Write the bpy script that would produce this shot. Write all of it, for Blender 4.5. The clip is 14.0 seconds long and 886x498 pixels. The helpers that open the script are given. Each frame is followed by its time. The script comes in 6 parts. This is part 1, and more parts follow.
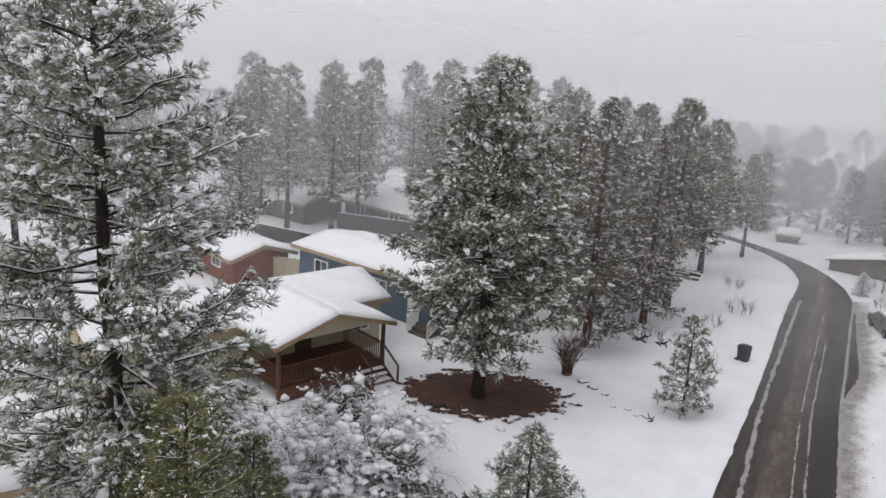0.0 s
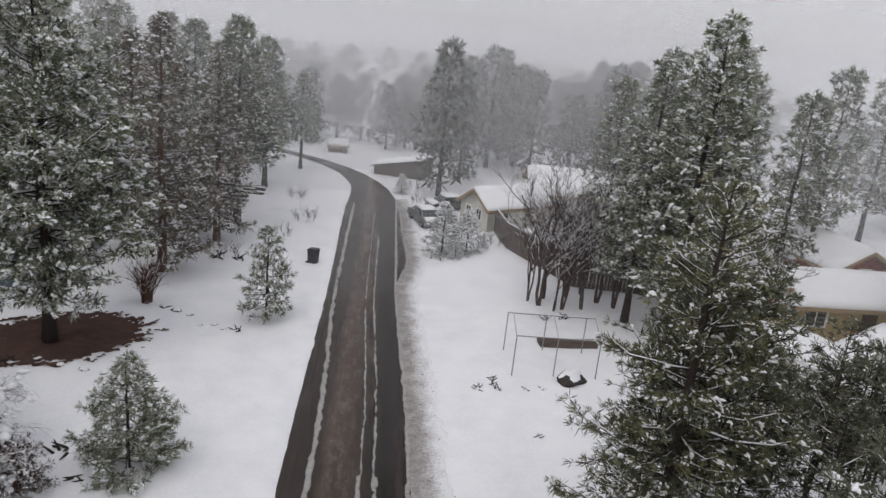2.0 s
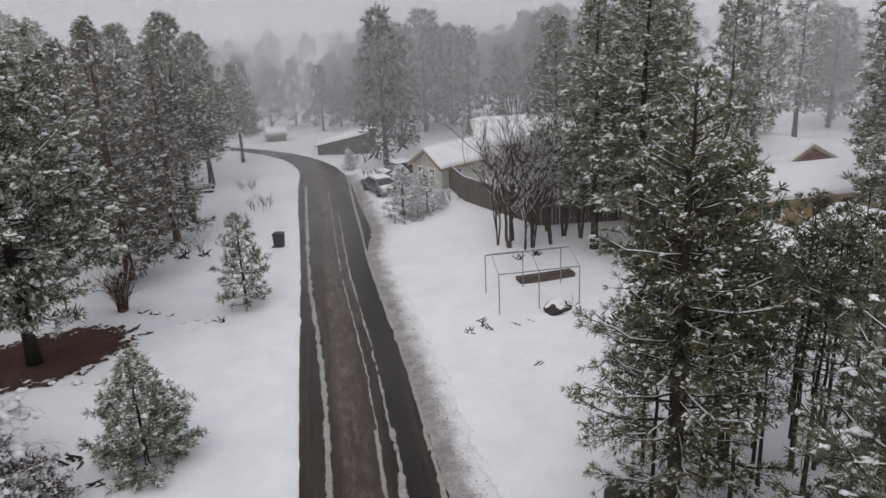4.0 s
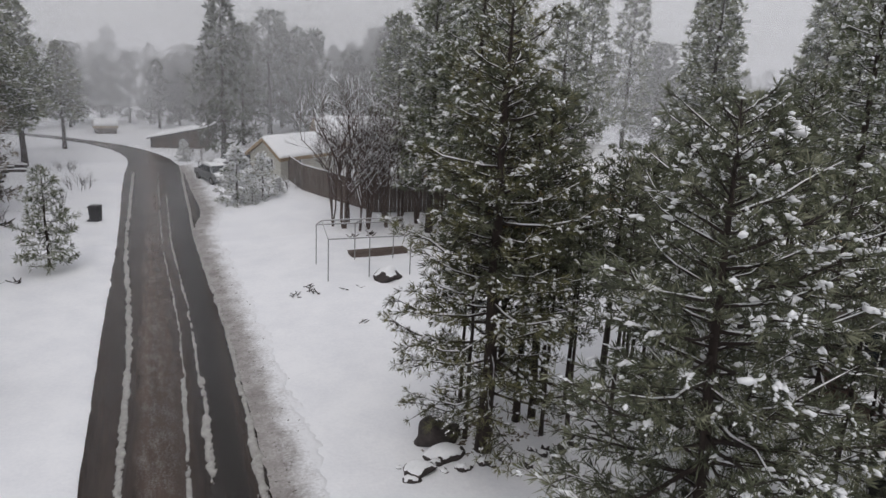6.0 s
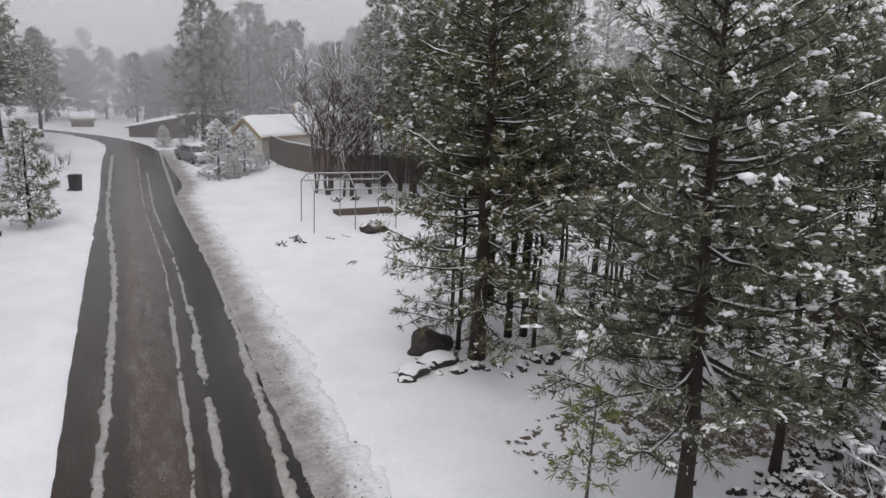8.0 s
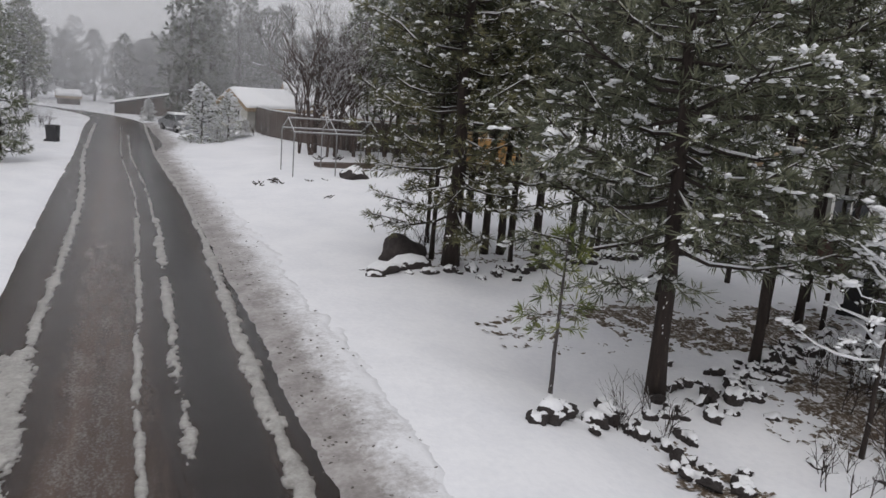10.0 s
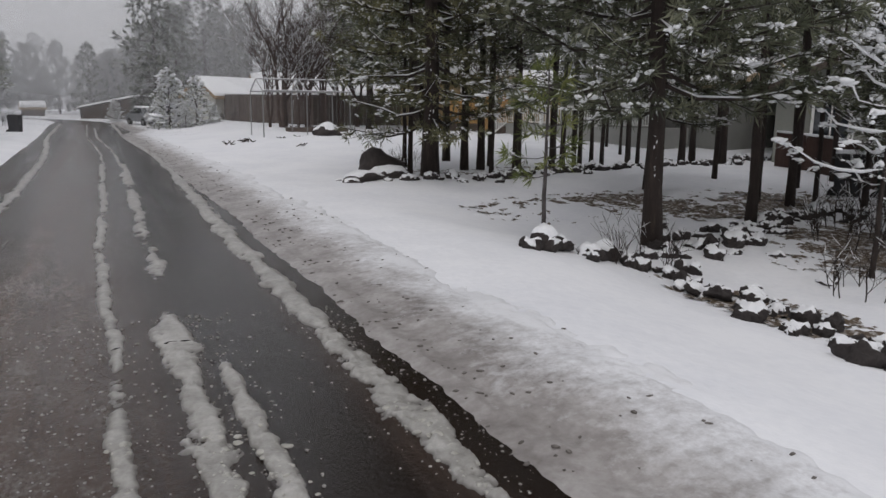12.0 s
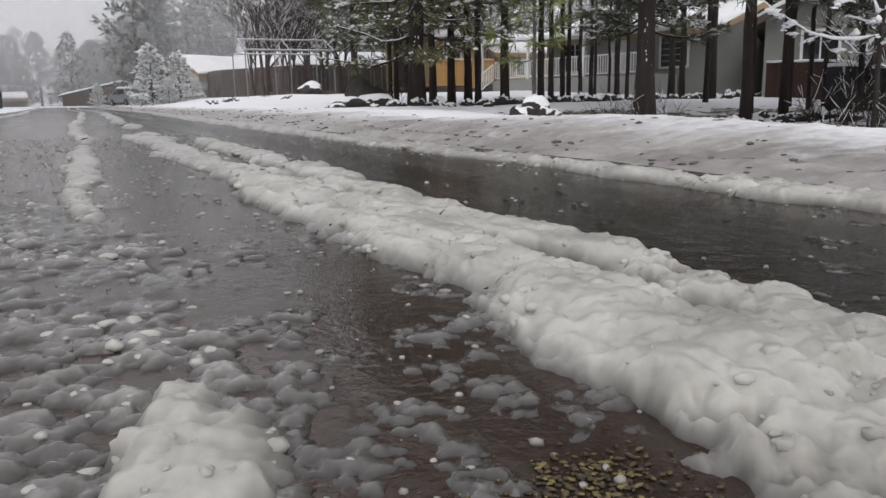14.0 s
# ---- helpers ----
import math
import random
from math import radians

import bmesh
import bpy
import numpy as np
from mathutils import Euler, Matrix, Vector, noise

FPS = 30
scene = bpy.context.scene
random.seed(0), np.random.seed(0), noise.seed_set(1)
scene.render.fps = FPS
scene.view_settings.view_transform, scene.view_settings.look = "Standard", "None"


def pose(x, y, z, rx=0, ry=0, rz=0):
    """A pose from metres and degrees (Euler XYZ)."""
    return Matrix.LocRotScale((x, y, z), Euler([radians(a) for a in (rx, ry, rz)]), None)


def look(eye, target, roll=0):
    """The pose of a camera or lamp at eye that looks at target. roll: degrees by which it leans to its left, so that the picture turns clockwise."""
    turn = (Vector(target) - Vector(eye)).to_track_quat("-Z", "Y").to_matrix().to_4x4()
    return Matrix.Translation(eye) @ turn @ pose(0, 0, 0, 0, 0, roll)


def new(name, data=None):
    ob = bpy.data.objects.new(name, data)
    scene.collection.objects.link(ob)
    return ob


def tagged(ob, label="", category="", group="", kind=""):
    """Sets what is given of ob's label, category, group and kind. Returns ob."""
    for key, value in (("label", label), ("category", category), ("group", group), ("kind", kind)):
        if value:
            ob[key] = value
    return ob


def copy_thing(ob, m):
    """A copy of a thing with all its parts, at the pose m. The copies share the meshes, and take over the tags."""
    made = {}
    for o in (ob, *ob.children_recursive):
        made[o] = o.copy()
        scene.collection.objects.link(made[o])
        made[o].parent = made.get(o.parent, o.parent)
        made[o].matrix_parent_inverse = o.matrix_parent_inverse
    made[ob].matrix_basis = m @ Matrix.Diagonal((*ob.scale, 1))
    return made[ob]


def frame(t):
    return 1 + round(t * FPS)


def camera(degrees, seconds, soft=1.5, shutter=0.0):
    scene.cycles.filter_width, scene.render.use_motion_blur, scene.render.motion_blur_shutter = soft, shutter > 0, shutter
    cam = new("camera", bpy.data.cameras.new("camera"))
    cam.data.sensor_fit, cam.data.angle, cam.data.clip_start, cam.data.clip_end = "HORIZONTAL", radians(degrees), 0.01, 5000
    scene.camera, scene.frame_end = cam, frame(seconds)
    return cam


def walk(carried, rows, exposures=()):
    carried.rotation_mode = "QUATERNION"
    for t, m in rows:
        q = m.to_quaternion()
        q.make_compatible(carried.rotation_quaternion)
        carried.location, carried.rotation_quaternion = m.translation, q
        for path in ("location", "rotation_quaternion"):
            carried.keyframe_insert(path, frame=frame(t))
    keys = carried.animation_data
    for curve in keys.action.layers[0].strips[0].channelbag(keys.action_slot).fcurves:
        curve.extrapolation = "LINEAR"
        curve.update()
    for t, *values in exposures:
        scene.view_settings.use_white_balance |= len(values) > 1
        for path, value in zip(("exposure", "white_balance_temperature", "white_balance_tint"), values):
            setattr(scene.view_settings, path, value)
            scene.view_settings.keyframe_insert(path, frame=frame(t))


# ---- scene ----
cam = camera(60.5, 14.0)
PATH = [
    (0, (0.845, 3.368, 14.864), (-3.797, 11.907, 12.509), 3.47),
    (0.5, (0.922, 3.234, 14.791), (-2.587, 12.260, 12.300), 4.85),
    (1, (1.001, 2.984, 14.769), (-0.488, 12.516, 12.135), 5.57),
    (1.5, (0.857, 2.468, 14.831), (1.258, 12.083, 12.112), 6.42),
    (2, (0.635, 2.278, 14.954), (1.487, 11.804, 12.035), 6.02),
    (2.2, (0.381, 2.270, 15.039), (1.255, 11.794, 12.118), 4.39),
    (4.3, (-0.480, 1.335, 13.457), (1.064, 10.681, 10.250), -2.86),
    (4.5, (-0.226, 1.032, 12.697), (1.492, 10.378, 9.582), -0.64),
    (5, (0.119, 0.982, 11.854), (2.679, 10.201, 8.947), 6.19),
    (5.5, (0.297, 1.038, 11.207), (3.470, 10.175, 8.670), 7.66),
    (6, (0.197, 1.048, 10.812), (3.659, 10.040, 8.137), 2.75),
    (6.5, (-0.050, 1.015, 10.351), (3.637, 10.019, 8.040), -0.54),
    (7, (-0.197, 0.919, 9.718), (3.453, 9.870, 7.157), -0.90),
    (7.5, (-0.236, 0.750, 9.118), (3.389, 9.665, 6.401), -0.83),
    (7.7, (-0.336, 0.562, 8.625), (3.341, 9.488, 6.017), 0.36),
    (9.8, (0.030, 0.045, 4.805), (3.885, 9.105, 3.057), 5.69),
    (10, (0.191, 0.135, 4.611), (4.086, 9.116, 2.569), 4.59),
    (10.5, (0.262, 0.157, 3.865), (4.257, 9.062, 1.686), 2.87),
    (11, (0.280, 0.157, 3.165), (4.294, 9.104, 1.206), 1.40),
    (11.5, (0.352, 0.196, 2.471), (4.492, 9.064, 0.417), 1.59),
    (12, (0.354, 0.214, 1.943), (4.473, 9.136, 0.087), 0.67),
    (12.5, (0.333, 0.212, 1.431), (4.336, 9.154, -0.572), -0.21),
    (13, (0.339, 0.218, 0.906), (4.416, 9.149, -0.994), -0.42),
    (13.5, (0.344, 0.229, 0.550), (4.545, 9.093, -1.392), 0.26),
    (14, (0.362, 0.231, 0.290), (4.576, 9.096, -1.618), -1.22),
]
walk(cam, [(t, look(eye, target, roll)) for t, eye, target, roll in PATH], exposures=[(0.0, 0.16), (0.5, 0.11), (1.0, 0.02), (1.5, 0.0), (2.0, -0.02), (5.0, -0.09), (6.0, -0.08), (6.5, 0.12), (7.5, 0.11), (10.0, -0.02), (11.0, -0.12), (12.0, -0.2), (12.5, -0.02), (13.0, 0.18), (13.5, 0.34), (14.0, 0.32)])

# ---- light: overcast, falling mist ----
world = bpy.data.worlds.new("world")
scene.world = world
world.use_nodes = True
wn, wl = world.node_tree.nodes, world.node_tree.links
wn.clear()
w_out = wn.new("ShaderNodeOutputWorld")
w_bg = wn.new("ShaderNodeBackground")
w_sky = wn.new("ShaderNodeTexSky")
w_sky.sky_type = "NISHITA"
w_sky.sun_disc = False
w_sky.sun_elevation, w_sky.sun_rotation = radians(40), radians(200)
w_sky.dust_density = 8.0
w_mul = wn.new("ShaderNodeVectorMath")
w_mul.operation = "SCALE"
w_mul.inputs["Scale"].default_value = 0.06
# the cloud deck: an even grey, a little brighter overhead than towards the horizon
w_geo = wn.new("ShaderNodeTexCoord")
w_sep = wn.new("ShaderNodeSeparateXYZ")
w_map = wn.new("ShaderNodeMapRange")
w_map.inputs[1].default_value, w_map.inputs[2].default_value = 0.0, 0.6
w_map.inputs[3].default_value, w_map.inputs[4].default_value = 0.0, 1.0
w_mixc = wn.new("ShaderNodeMix")
w_mixc.data_type = "RGBA"
w_mixc.inputs[6].default_value = (0.74, 0.745, 0.775, 1)
w_mixc.inputs[7].default_value = (0.80, 0.80, 0.845, 1)
w_mix = wn.new("ShaderNodeMix")
w_mix.data_type = "RGBA"
w_mix.inputs[0].default_value = 0.9
wl.new(w_geo.outputs["Generated"], w_sep.inputs[0])
wl.new(w_sep.outputs[2], w_map.inputs[0])
wl.new(w_map.outputs[0], w_mixc.inputs[0])
wl.new(w_sky.outputs[0], w_mul.inputs[0])
wl.new(w_mul.outputs[0], w_mix.inputs[6])
wl.new(w_mixc.outputs[2], w_mix.inputs[7])
wl.new(w_mix.outputs[2], w_bg.inputs[0])
w_bg.inputs[1].default_value = 1.0
wl.new(w_bg.outputs[0], w_out.inputs[0])
sun_data = bpy.data.lights.new("sun", "SUN")
sun_data.energy, sun_data.angle, sun_data.color = 0.6, radians(40), (1.0, 0.97, 0.93)
sun = new("sun", sun_data)
sun.matrix_world = look((0, 0, 60), (20, 30, 0))

# ---- materials ----


def material(name, rough=0.8, metallic=0.0):
    m = bpy.data.materials.new(name)
    m.use_nodes = True
    b = m.node_tree.nodes["Principled BSDF"]
    b.inputs["Roughness"].default_value = rough
    b.inputs["Metallic"].default_value = metallic
    return m, m.node_tree.nodes, m.node_tree.links, b


def noise_node(n, scale, detail=4.0, rough=0.6, stretch=None, links=None):
    t = n.new("ShaderNodeTexNoise")
    t.inputs["Scale"].default_value = scale
    t.inputs["Detail"].default_value = detail
    t.inputs["Roughness"].default_value = rough
    c = n.new("ShaderNodeTexCoord")
    mp = n.new("ShaderNodeMapping")
    if stretch:
        mp.inputs["Scale"].default_value = stretch
    links.new(c.outputs["Object"], mp.inputs[0])
    links.new(mp.outputs[0], t.inputs["Vector"])
    return t


def ramp_node(n, stops):
    r = n.new("ShaderNodeValToRGB")
    while len(r.color_ramp.elements) < len(stops):
        r.color_ramp.elements.new(0.5)
    for e, (p, c) in zip(r.color_ramp.elements, stops):
        e.position, e.color = p, (*c, 1)
    return r


def surface(name, stops, scale=4.0, rough=0.8, bump=0.2, fine=60.0, stretch=None, metallic=0.0, per_object=0.0, bump_dist=0.02, fine_mix=0.35):
    """A material with colour and relief that vary at two scales."""
    m, n, l, b = material(name, rough, metallic)
    big = noise_node(n, scale, 5, 0.6, stretch, l)
    small = noise_node(n, fine, 3, 0.6, stretch, l)
    mix = n.new("ShaderNodeMath")
    mix.operation = "MULTIPLY_ADD"
    mix.inputs[1].default_value = fine_mix
    l.new(small.outputs["Fac"], mix.inputs[0])
    sub = n.new("ShaderNodeMath")
    sub.operation = "MULTIPLY"
    sub.inputs[1].default_value = 1.0 - fine_mix
    l.new(big.outputs["Fac"], sub.inputs[0])
    l.new(sub.outputs[0], mix.inputs[2])
    r = ramp_node(n, stops)
    last = mix
    if per_object:
        oi = n.new("ShaderNodeObjectInfo")
        ad = n.new("ShaderNodeMath")
        ad.operation = "MULTIPLY_ADD"
        ad.inputs[1].default_value = per_object
        l.new(oi.outputs["Random"], ad.inputs[0])
        l.new(mix.outputs[0], ad.inputs[2])
        last = ad
    l.new(last.outputs[0], r.inputs[0])
    l.new(r.outputs[0], b.inputs["Base Color"])
    bp = n.new("ShaderNodeBump")
    bp.inputs["Strength"].default_value = bump
    bp.inputs["Distance"].default_value = bump_dist
    l.new(mix.outputs[0], bp.inputs["Height"])
    l.new(bp.outputs[0], b.inputs["Normal"])
    return m


SNOW = surface("snow", [(0.3, (0.74, 0.75, 0.79)), (0.6, (0.85, 0.855, 0.88))], 0.6, 0.75, 0.35, 9.0, bump_dist=0.06)
SNOW_ON = surface("snow_load", [(0.3, (0.76, 0.77, 0.80)), (0.7, (0.88, 0.885, 0.9))], 3.0, 0.7, 0.3, 30.0)


def dirt_edged(m):
    """Dirt thinning out into clean snow away from the wheels, by the mesh's own dirt value."""
    n, l = m.node_tree.nodes, m.node_tree.links
    b = next(k for k in n if k.type == "BSDF_PRINCIPLED")
    old = b.inputs["Base Color"].links[0].from_socket
    at_dirt, mx, spots = n.new("ShaderNodeAttribute"), n.new("ShaderNodeMix"), noise_node(n, 9.0, 4, 0.7, None, l)
    at_dirt.attribute_name = "dirt"
    k = n.new("ShaderNodeMath")
    k.operation = "MULTIPLY_ADD"
    k.inputs[1].default_value = 1.7
    l.new(spots.outputs["Fac"], k.inputs[0])
    off = n.new("ShaderNodeMath")
    off.operation = "SUBTRACT"
    off.inputs[1].default_value = 0.85
    l.new(at_dirt.outputs["Fac"], off.inputs[0])
    l.new(off.outputs[0], k.inputs[2])
    k.use_clamp = True
    mx.data_type = "RGBA"
    l.new(k.outputs[0], mx.inputs[0])
    mx.inputs[6].default_value = (0.78, 0.785, 0.81, 1)
    l.new(old, mx.inputs[7])
    l.new(mx.outputs[2], b.inputs["Base Color"])
    return m


def soaked(m, thin, full):
    """Slush soaks up water where it lies thin: grey there, off-white where it is piled up."""
    n, l = m.node_tree.nodes, m.node_tree.links
    b = n["Principled BSDF"]
    old = b.inputs["Base Color"].links[0].from_socket
    deep, k, mx = n.new("ShaderNodeAttribute"), n.new("ShaderNodeMapRange"), n.new("ShaderNodeMix")
    deep.attribute_name = "depth"
    k.inputs[1].default_value, k.inputs[2].default_value = 0.0, full
    l.new(deep.outputs["Fac"], k.inputs[0])
    mx.data_type = "RGBA"
    mx.inputs[6].default_value = (*thin, 1)
    l.new(k.outputs[0], mx.inputs[0])
    l.new(old, mx.inputs[7])
    l.new(mx.outputs[2], b.inputs["Base Color"])
    return m


SLUSH_STOPS = [(0.27, (0.23, 0.22, 0.198)), (0.48, (0.38, 0.37, 0.338)), (0.70, (0.54, 0.53, 0.49))]
SLUSH = soaked(surface("slush", SLUSH_STOPS, 7.0, 0.3, 0.3, 60.0, bump_dist=0.008, fine_mix=0.2), (0.10, 0.094, 0.087), 0.024)
SLUSH_LUMP = surface("slush_lumps", SLUSH_STOPS, 7.0, 0.3, 0.3, 60.0, bump_dist=0.008, fine_mix=0.2)
SLUSH_GREY = soaked(surface("grey_slush", [(0.28, (0.17, 0.16, 0.148)), (0.5, (0.32, 0.31, 0.29)), (0.72, (0.50, 0.485, 0.465))], 5.0, 0.35, 0.6, 24.0, bump_dist=0.02), (0.11, 0.102, 0.094), 0.016)
SLUSH_CRUMB = surface("slush_crumbs", [(0.28, (0.12, 0.112, 0.104)), (0.5, (0.27, 0.258, 0.242)), (0.72, (0.50, 0.485, 0.465))], 5.0, 0.35, 0.6, 24.0, bump_dist=0.02)
SLUSH_DIRTY = dirt_edged(surface("dirty_slush", [(0.28, (0.13, 0.114, 0.106)), (0.5, (0.28, 0.26, 0.25)), (0.72, (0.48, 0.46, 0.452))], 1.8, 0.45, 0.6, 12.0, bump_dist=0.03))
SLUSH_THIN = soaked(surface("thin_slush", [(0.28, (0.10, 0.095, 0.088)), (0.5, (0.20, 0.192, 0.18)), (0.72, (0.40, 0.39, 0.37))], 14.0, 0.15, 0.3, 60.0, bump_dist=0.006), (0.03, 0.026, 0.023), 0.014)
BARK = surface("bark", [(0.25, (0.014, 0.0105, 0.009)), (0.55, (0.036, 0.026, 0.022)), (0.8, (0.085, 0.064, 0.052))], 3.0, 0.95, 0.9, 18.0, (4, 4, 0.7), bump_dist=0.04)
BARK_BROWN = surface("brown_bark", [(0.3, (0.035, 0.024, 0.021)), (0.7, (0.11, 0.078, 0.068))], 4.0, 0.95, 0.6, 20.0, (3, 3, 0.8))
BARK_GREY = surface("grey_bark", [(0.3, (0.035, 0.03, 0.03)), (0.7, (0.12, 0.105, 0.105))], 4.0, 0.95, 0.6, 20.0, (3, 3, 0.8))
BARK_RED = surface("red_bark", [(0.3, (0.05, 0.025, 0.018)), (0.7, (0.17, 0.085, 0.055))], 3.0, 0.95, 0.9, 18.0, (4, 4, 0.7), bump_dist=0.04)
ROCK = surface("lava_rock", [(0.3, (0.018, 0.015, 0.015)), (0.6, (0.06, 0.05, 0.048)), (0.85, (0.13, 0.11, 0.10))], 2.5, 0.9, 1.0, 24.0, bump_dist=0.05)
for soft in (SLUSH, SLUSH_LUMP, SNOW_ON):
    soft_b = soft.node_tree.nodes["Principled BSDF"]
    soft_b.inputs["Subsurface Weight"].default_value = 0.5
    soft_b.inputs["Subsurface Radius"].default_value = (0.02, 0.02, 0.02)
    soft_b.inputs["Subsurface Scale"].default_value = 1.0
LITTER = surface("leaf_litter", [(0.3, (0.05, 0.036, 0.024)), (0.5, (0.115, 0.085, 0.058)), (0.62, (0.62, 0.61, 0.61))], 11.0, 0.95, 0.8, 30.0, bump_dist=0.03)
SOIL = surface("bare_soil", [(0.3, (0.035, 0.018, 0.013)), (0.6, (0.085, 0.042, 0.030)), (0.85, (0.16, 0.11, 0.09))], 1.2, 0.95, 0.8, 14.0, bump_dist=0.04)


def needles(name, dark, light, tip):
    """Pine needles: each tuft its own shade."""
    m, n, l, b = material(name, 0.6)
    g = n.new("ShaderNodeNewGeometry")
    r = ramp_node(n, [(0.0, dark), (0.6, light), (1.0, tip)])
    l.new(g.outputs["Random Per Island"], r.inputs[0])
    l.new(r.outputs[0], b.inputs["Base Color"])
    return m


NEEDLE_DARK = needles("dark_needles", (0.042, 0.048, 0.029), (0.105, 0.115, 0.066), (0.23, 0.235, 0.16))
NEEDLE_GREEN = needles("green_needles", (0.042, 0.043, 0.021), (0.105, 0.106, 0.046), (0.21, 0.20, 0.10))
NEEDLE_FROST = needles("frosted_needles", (0.23, 0.24, 0.23), (0.40, 0.41, 0.40), (0.66, 0.67, 0.67))
NEEDLE_SNOWY = needles("snow_dusted_needles", (0.066, 0.077, 0.048), (0.185, 0.204, 0.126), (0.43, 0.44, 0.37))
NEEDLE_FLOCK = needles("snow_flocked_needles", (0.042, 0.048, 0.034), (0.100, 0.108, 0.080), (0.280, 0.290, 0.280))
NEEDLE_OLIVE = needles("olive_needles", (0.055, 0.06, 0.022), (0.145, 0.15, 0.055), (0.27, 0.26, 0.12))
NEEDLE_LIME = needles("yellow_green_needles", (0.06, 0.075, 0.018), (0.15, 0.18, 0.045), (0.28, 0.29, 0.10))
TWIG_DARK = needles("dark_red_twigs", (0.03, 0.02, 0.016), (0.075, 0.05, 0.042), (0.22, 0.19, 0.175))
NEEDLE_BROWN = needles("browned_needles", (0.070, 0.058, 0.042), (0.165, 0.140, 0.100), (0.380, 0.340, 0.290))


def wet_asphalt():
    m, n, l, b = material("wet_asphalt", 0.4)
    b.inputs["Specular IOR Level"].default_value = 0.18
    big = noise_node(n, 1.1, 6, 0.7, (1.6, 0.09, 1.0), l)
    fine = noise_node(n, 90.0, 3, 0.7, None, l)
    r = ramp_node(n, [(0.3, (0.030, 0.018, 0.012)), (0.55, (0.068, 0.045, 0.034)), (0.8, (0.13, 0.096, 0.077))])
    l.new(big.outputs["Fac"], r.inputs[0])
    # washed wheel tracks: darker bands along the lane
    co, sep, pos = n.new("ShaderNodeTexCoord"), n.new("ShaderNodeSeparateXYZ"), n.new("ShaderNodeMapRange")
    l.new(co.outputs["Object"], sep.inputs[0])
    wob = noise_node(n, 0.8, 3, 0.6, None, l)
    ad = n.new("ShaderNodeMath")
    ad.operation = "MULTIPLY_ADD"
    ad.inputs[1].default_value = 0.35
    l.new(wob.outputs["Fac"], ad.inputs[0])
    l.new(sep.outputs[0], ad.inputs[2])
    pos.inputs[1].default_value, pos.inputs[2].default_value = -0.91, 3.09
    l.new(ad.outputs[0], pos.inputs[0])
    tr = ramp_node(n, [(0.0, (0.45,) * 3), (0.08, (0.5,) * 3), (0.16, (1.15,) * 3), (0.36, (0.8,) * 3), (0.44, (0.5,) * 3), (0.55, (0.22,) * 3), (0.70, (0.2,) * 3), (0.76, (0.5,) * 3), (0.86, (0.22,) * 3)])
    l.new(pos.outputs[0], tr.inputs[0])
    mx = n.new("ShaderNodeMix")
    mx.data_type, mx.blend_type = "RGBA", "MULTIPLY"
    mx.inputs[0].default_value = 1.0
    l.new(r.outputs[0], mx.inputs[6])
    l.new(tr.outputs[0], mx.inputs[7])
    # a thin grey film of melt lying in patches
    film, film2 = noise_node(n, 2.2, 5, 0.75, (1.6, 0.5, 1.0), l), noise_node(n, 26.0, 4, 0.7, (1.0, 0.7, 1.0), l)
    fsum, fmap, fmx = n.new("ShaderNodeMath"), n.new("ShaderNodeMapRange"), n.new("ShaderNodeMix")
    fsum.operation = "ADD"
    l.new(film.outputs["Fac"], fsum.inputs[0])
    l.new(film2.outputs["Fac"], fsum.inputs[1])
    fmap.inputs[1].default_value, fmap.inputs[2].default_value = 0.98, 1.25
    fmap.inputs[3].default_value, fmap.inputs[4].default_value = 0.0, 0.7
    l.new(fsum.outputs[0], fmap.inputs[0])
    fmx.data_type = "RGBA"
    washed, fin = n.new("ShaderNodeMapRange"), n.new("ShaderNodeMath")
    washed.inputs[1].default_value, washed.inputs[2].default_value = 0.5, 1.0
    l.new(tr.outputs[0], washed.inputs[0])
    fin.operation = "MULTIPLY"
    l.new(fmap.outputs[0], fin.inputs[0])
    l.new(washed.outputs[0], fin.inputs[1])
    l.new(fin.outputs[0], fmx.inputs[0])
    l.new(mx.outputs[2], fmx.inputs[6])
    fmx.inputs[7].default_value = (0.19, 0.178, 0.168, 1)
    l.new(fmx.outputs[2], b.inputs["Base Color"])
    mr = n.new("ShaderNodeMapRange")
    mr.inputs[1].default_value, mr.inputs[2].default_value = 0.35, 0.65
    mr.inputs[3].default_value, mr.inputs[4].default_value = 0.05, 0.24
    l.new(big.outputs["Fac"], mr.inputs[0])
    l.new(mr.outputs[0], b.inputs["Roughness"])
    bp = n.new("ShaderNodeBump")
    bp.inputs["Strength"].default_value, bp.inputs["Distance"].default_value = 0.6, 0.005
    ripple, relief = noise_node(n, 24.0, 3, 0.6, (1.0, 1.0, 1.0), l), n.new("ShaderNodeMath")
    relief.operation = "MULTIPLY_ADD"
    relief.inputs[1].default_value = 0.4
    l.new(fine.outputs["Fac"], relief.inputs[0])
    l.new(ripple.outputs["Fac"], relief.inputs[2])
    l.new(relief.outputs[0], bp.inputs["Height"])
    l.new(bp.outputs[0], b.inputs["Normal"])
    return m


ASPHALT = wet_asphalt()


def boards(name, stops, rough=0.75):
    return surface(name, stops, 1.5, rough, 0.4, 30.0, (1, 1, 8), per_object=0.2)


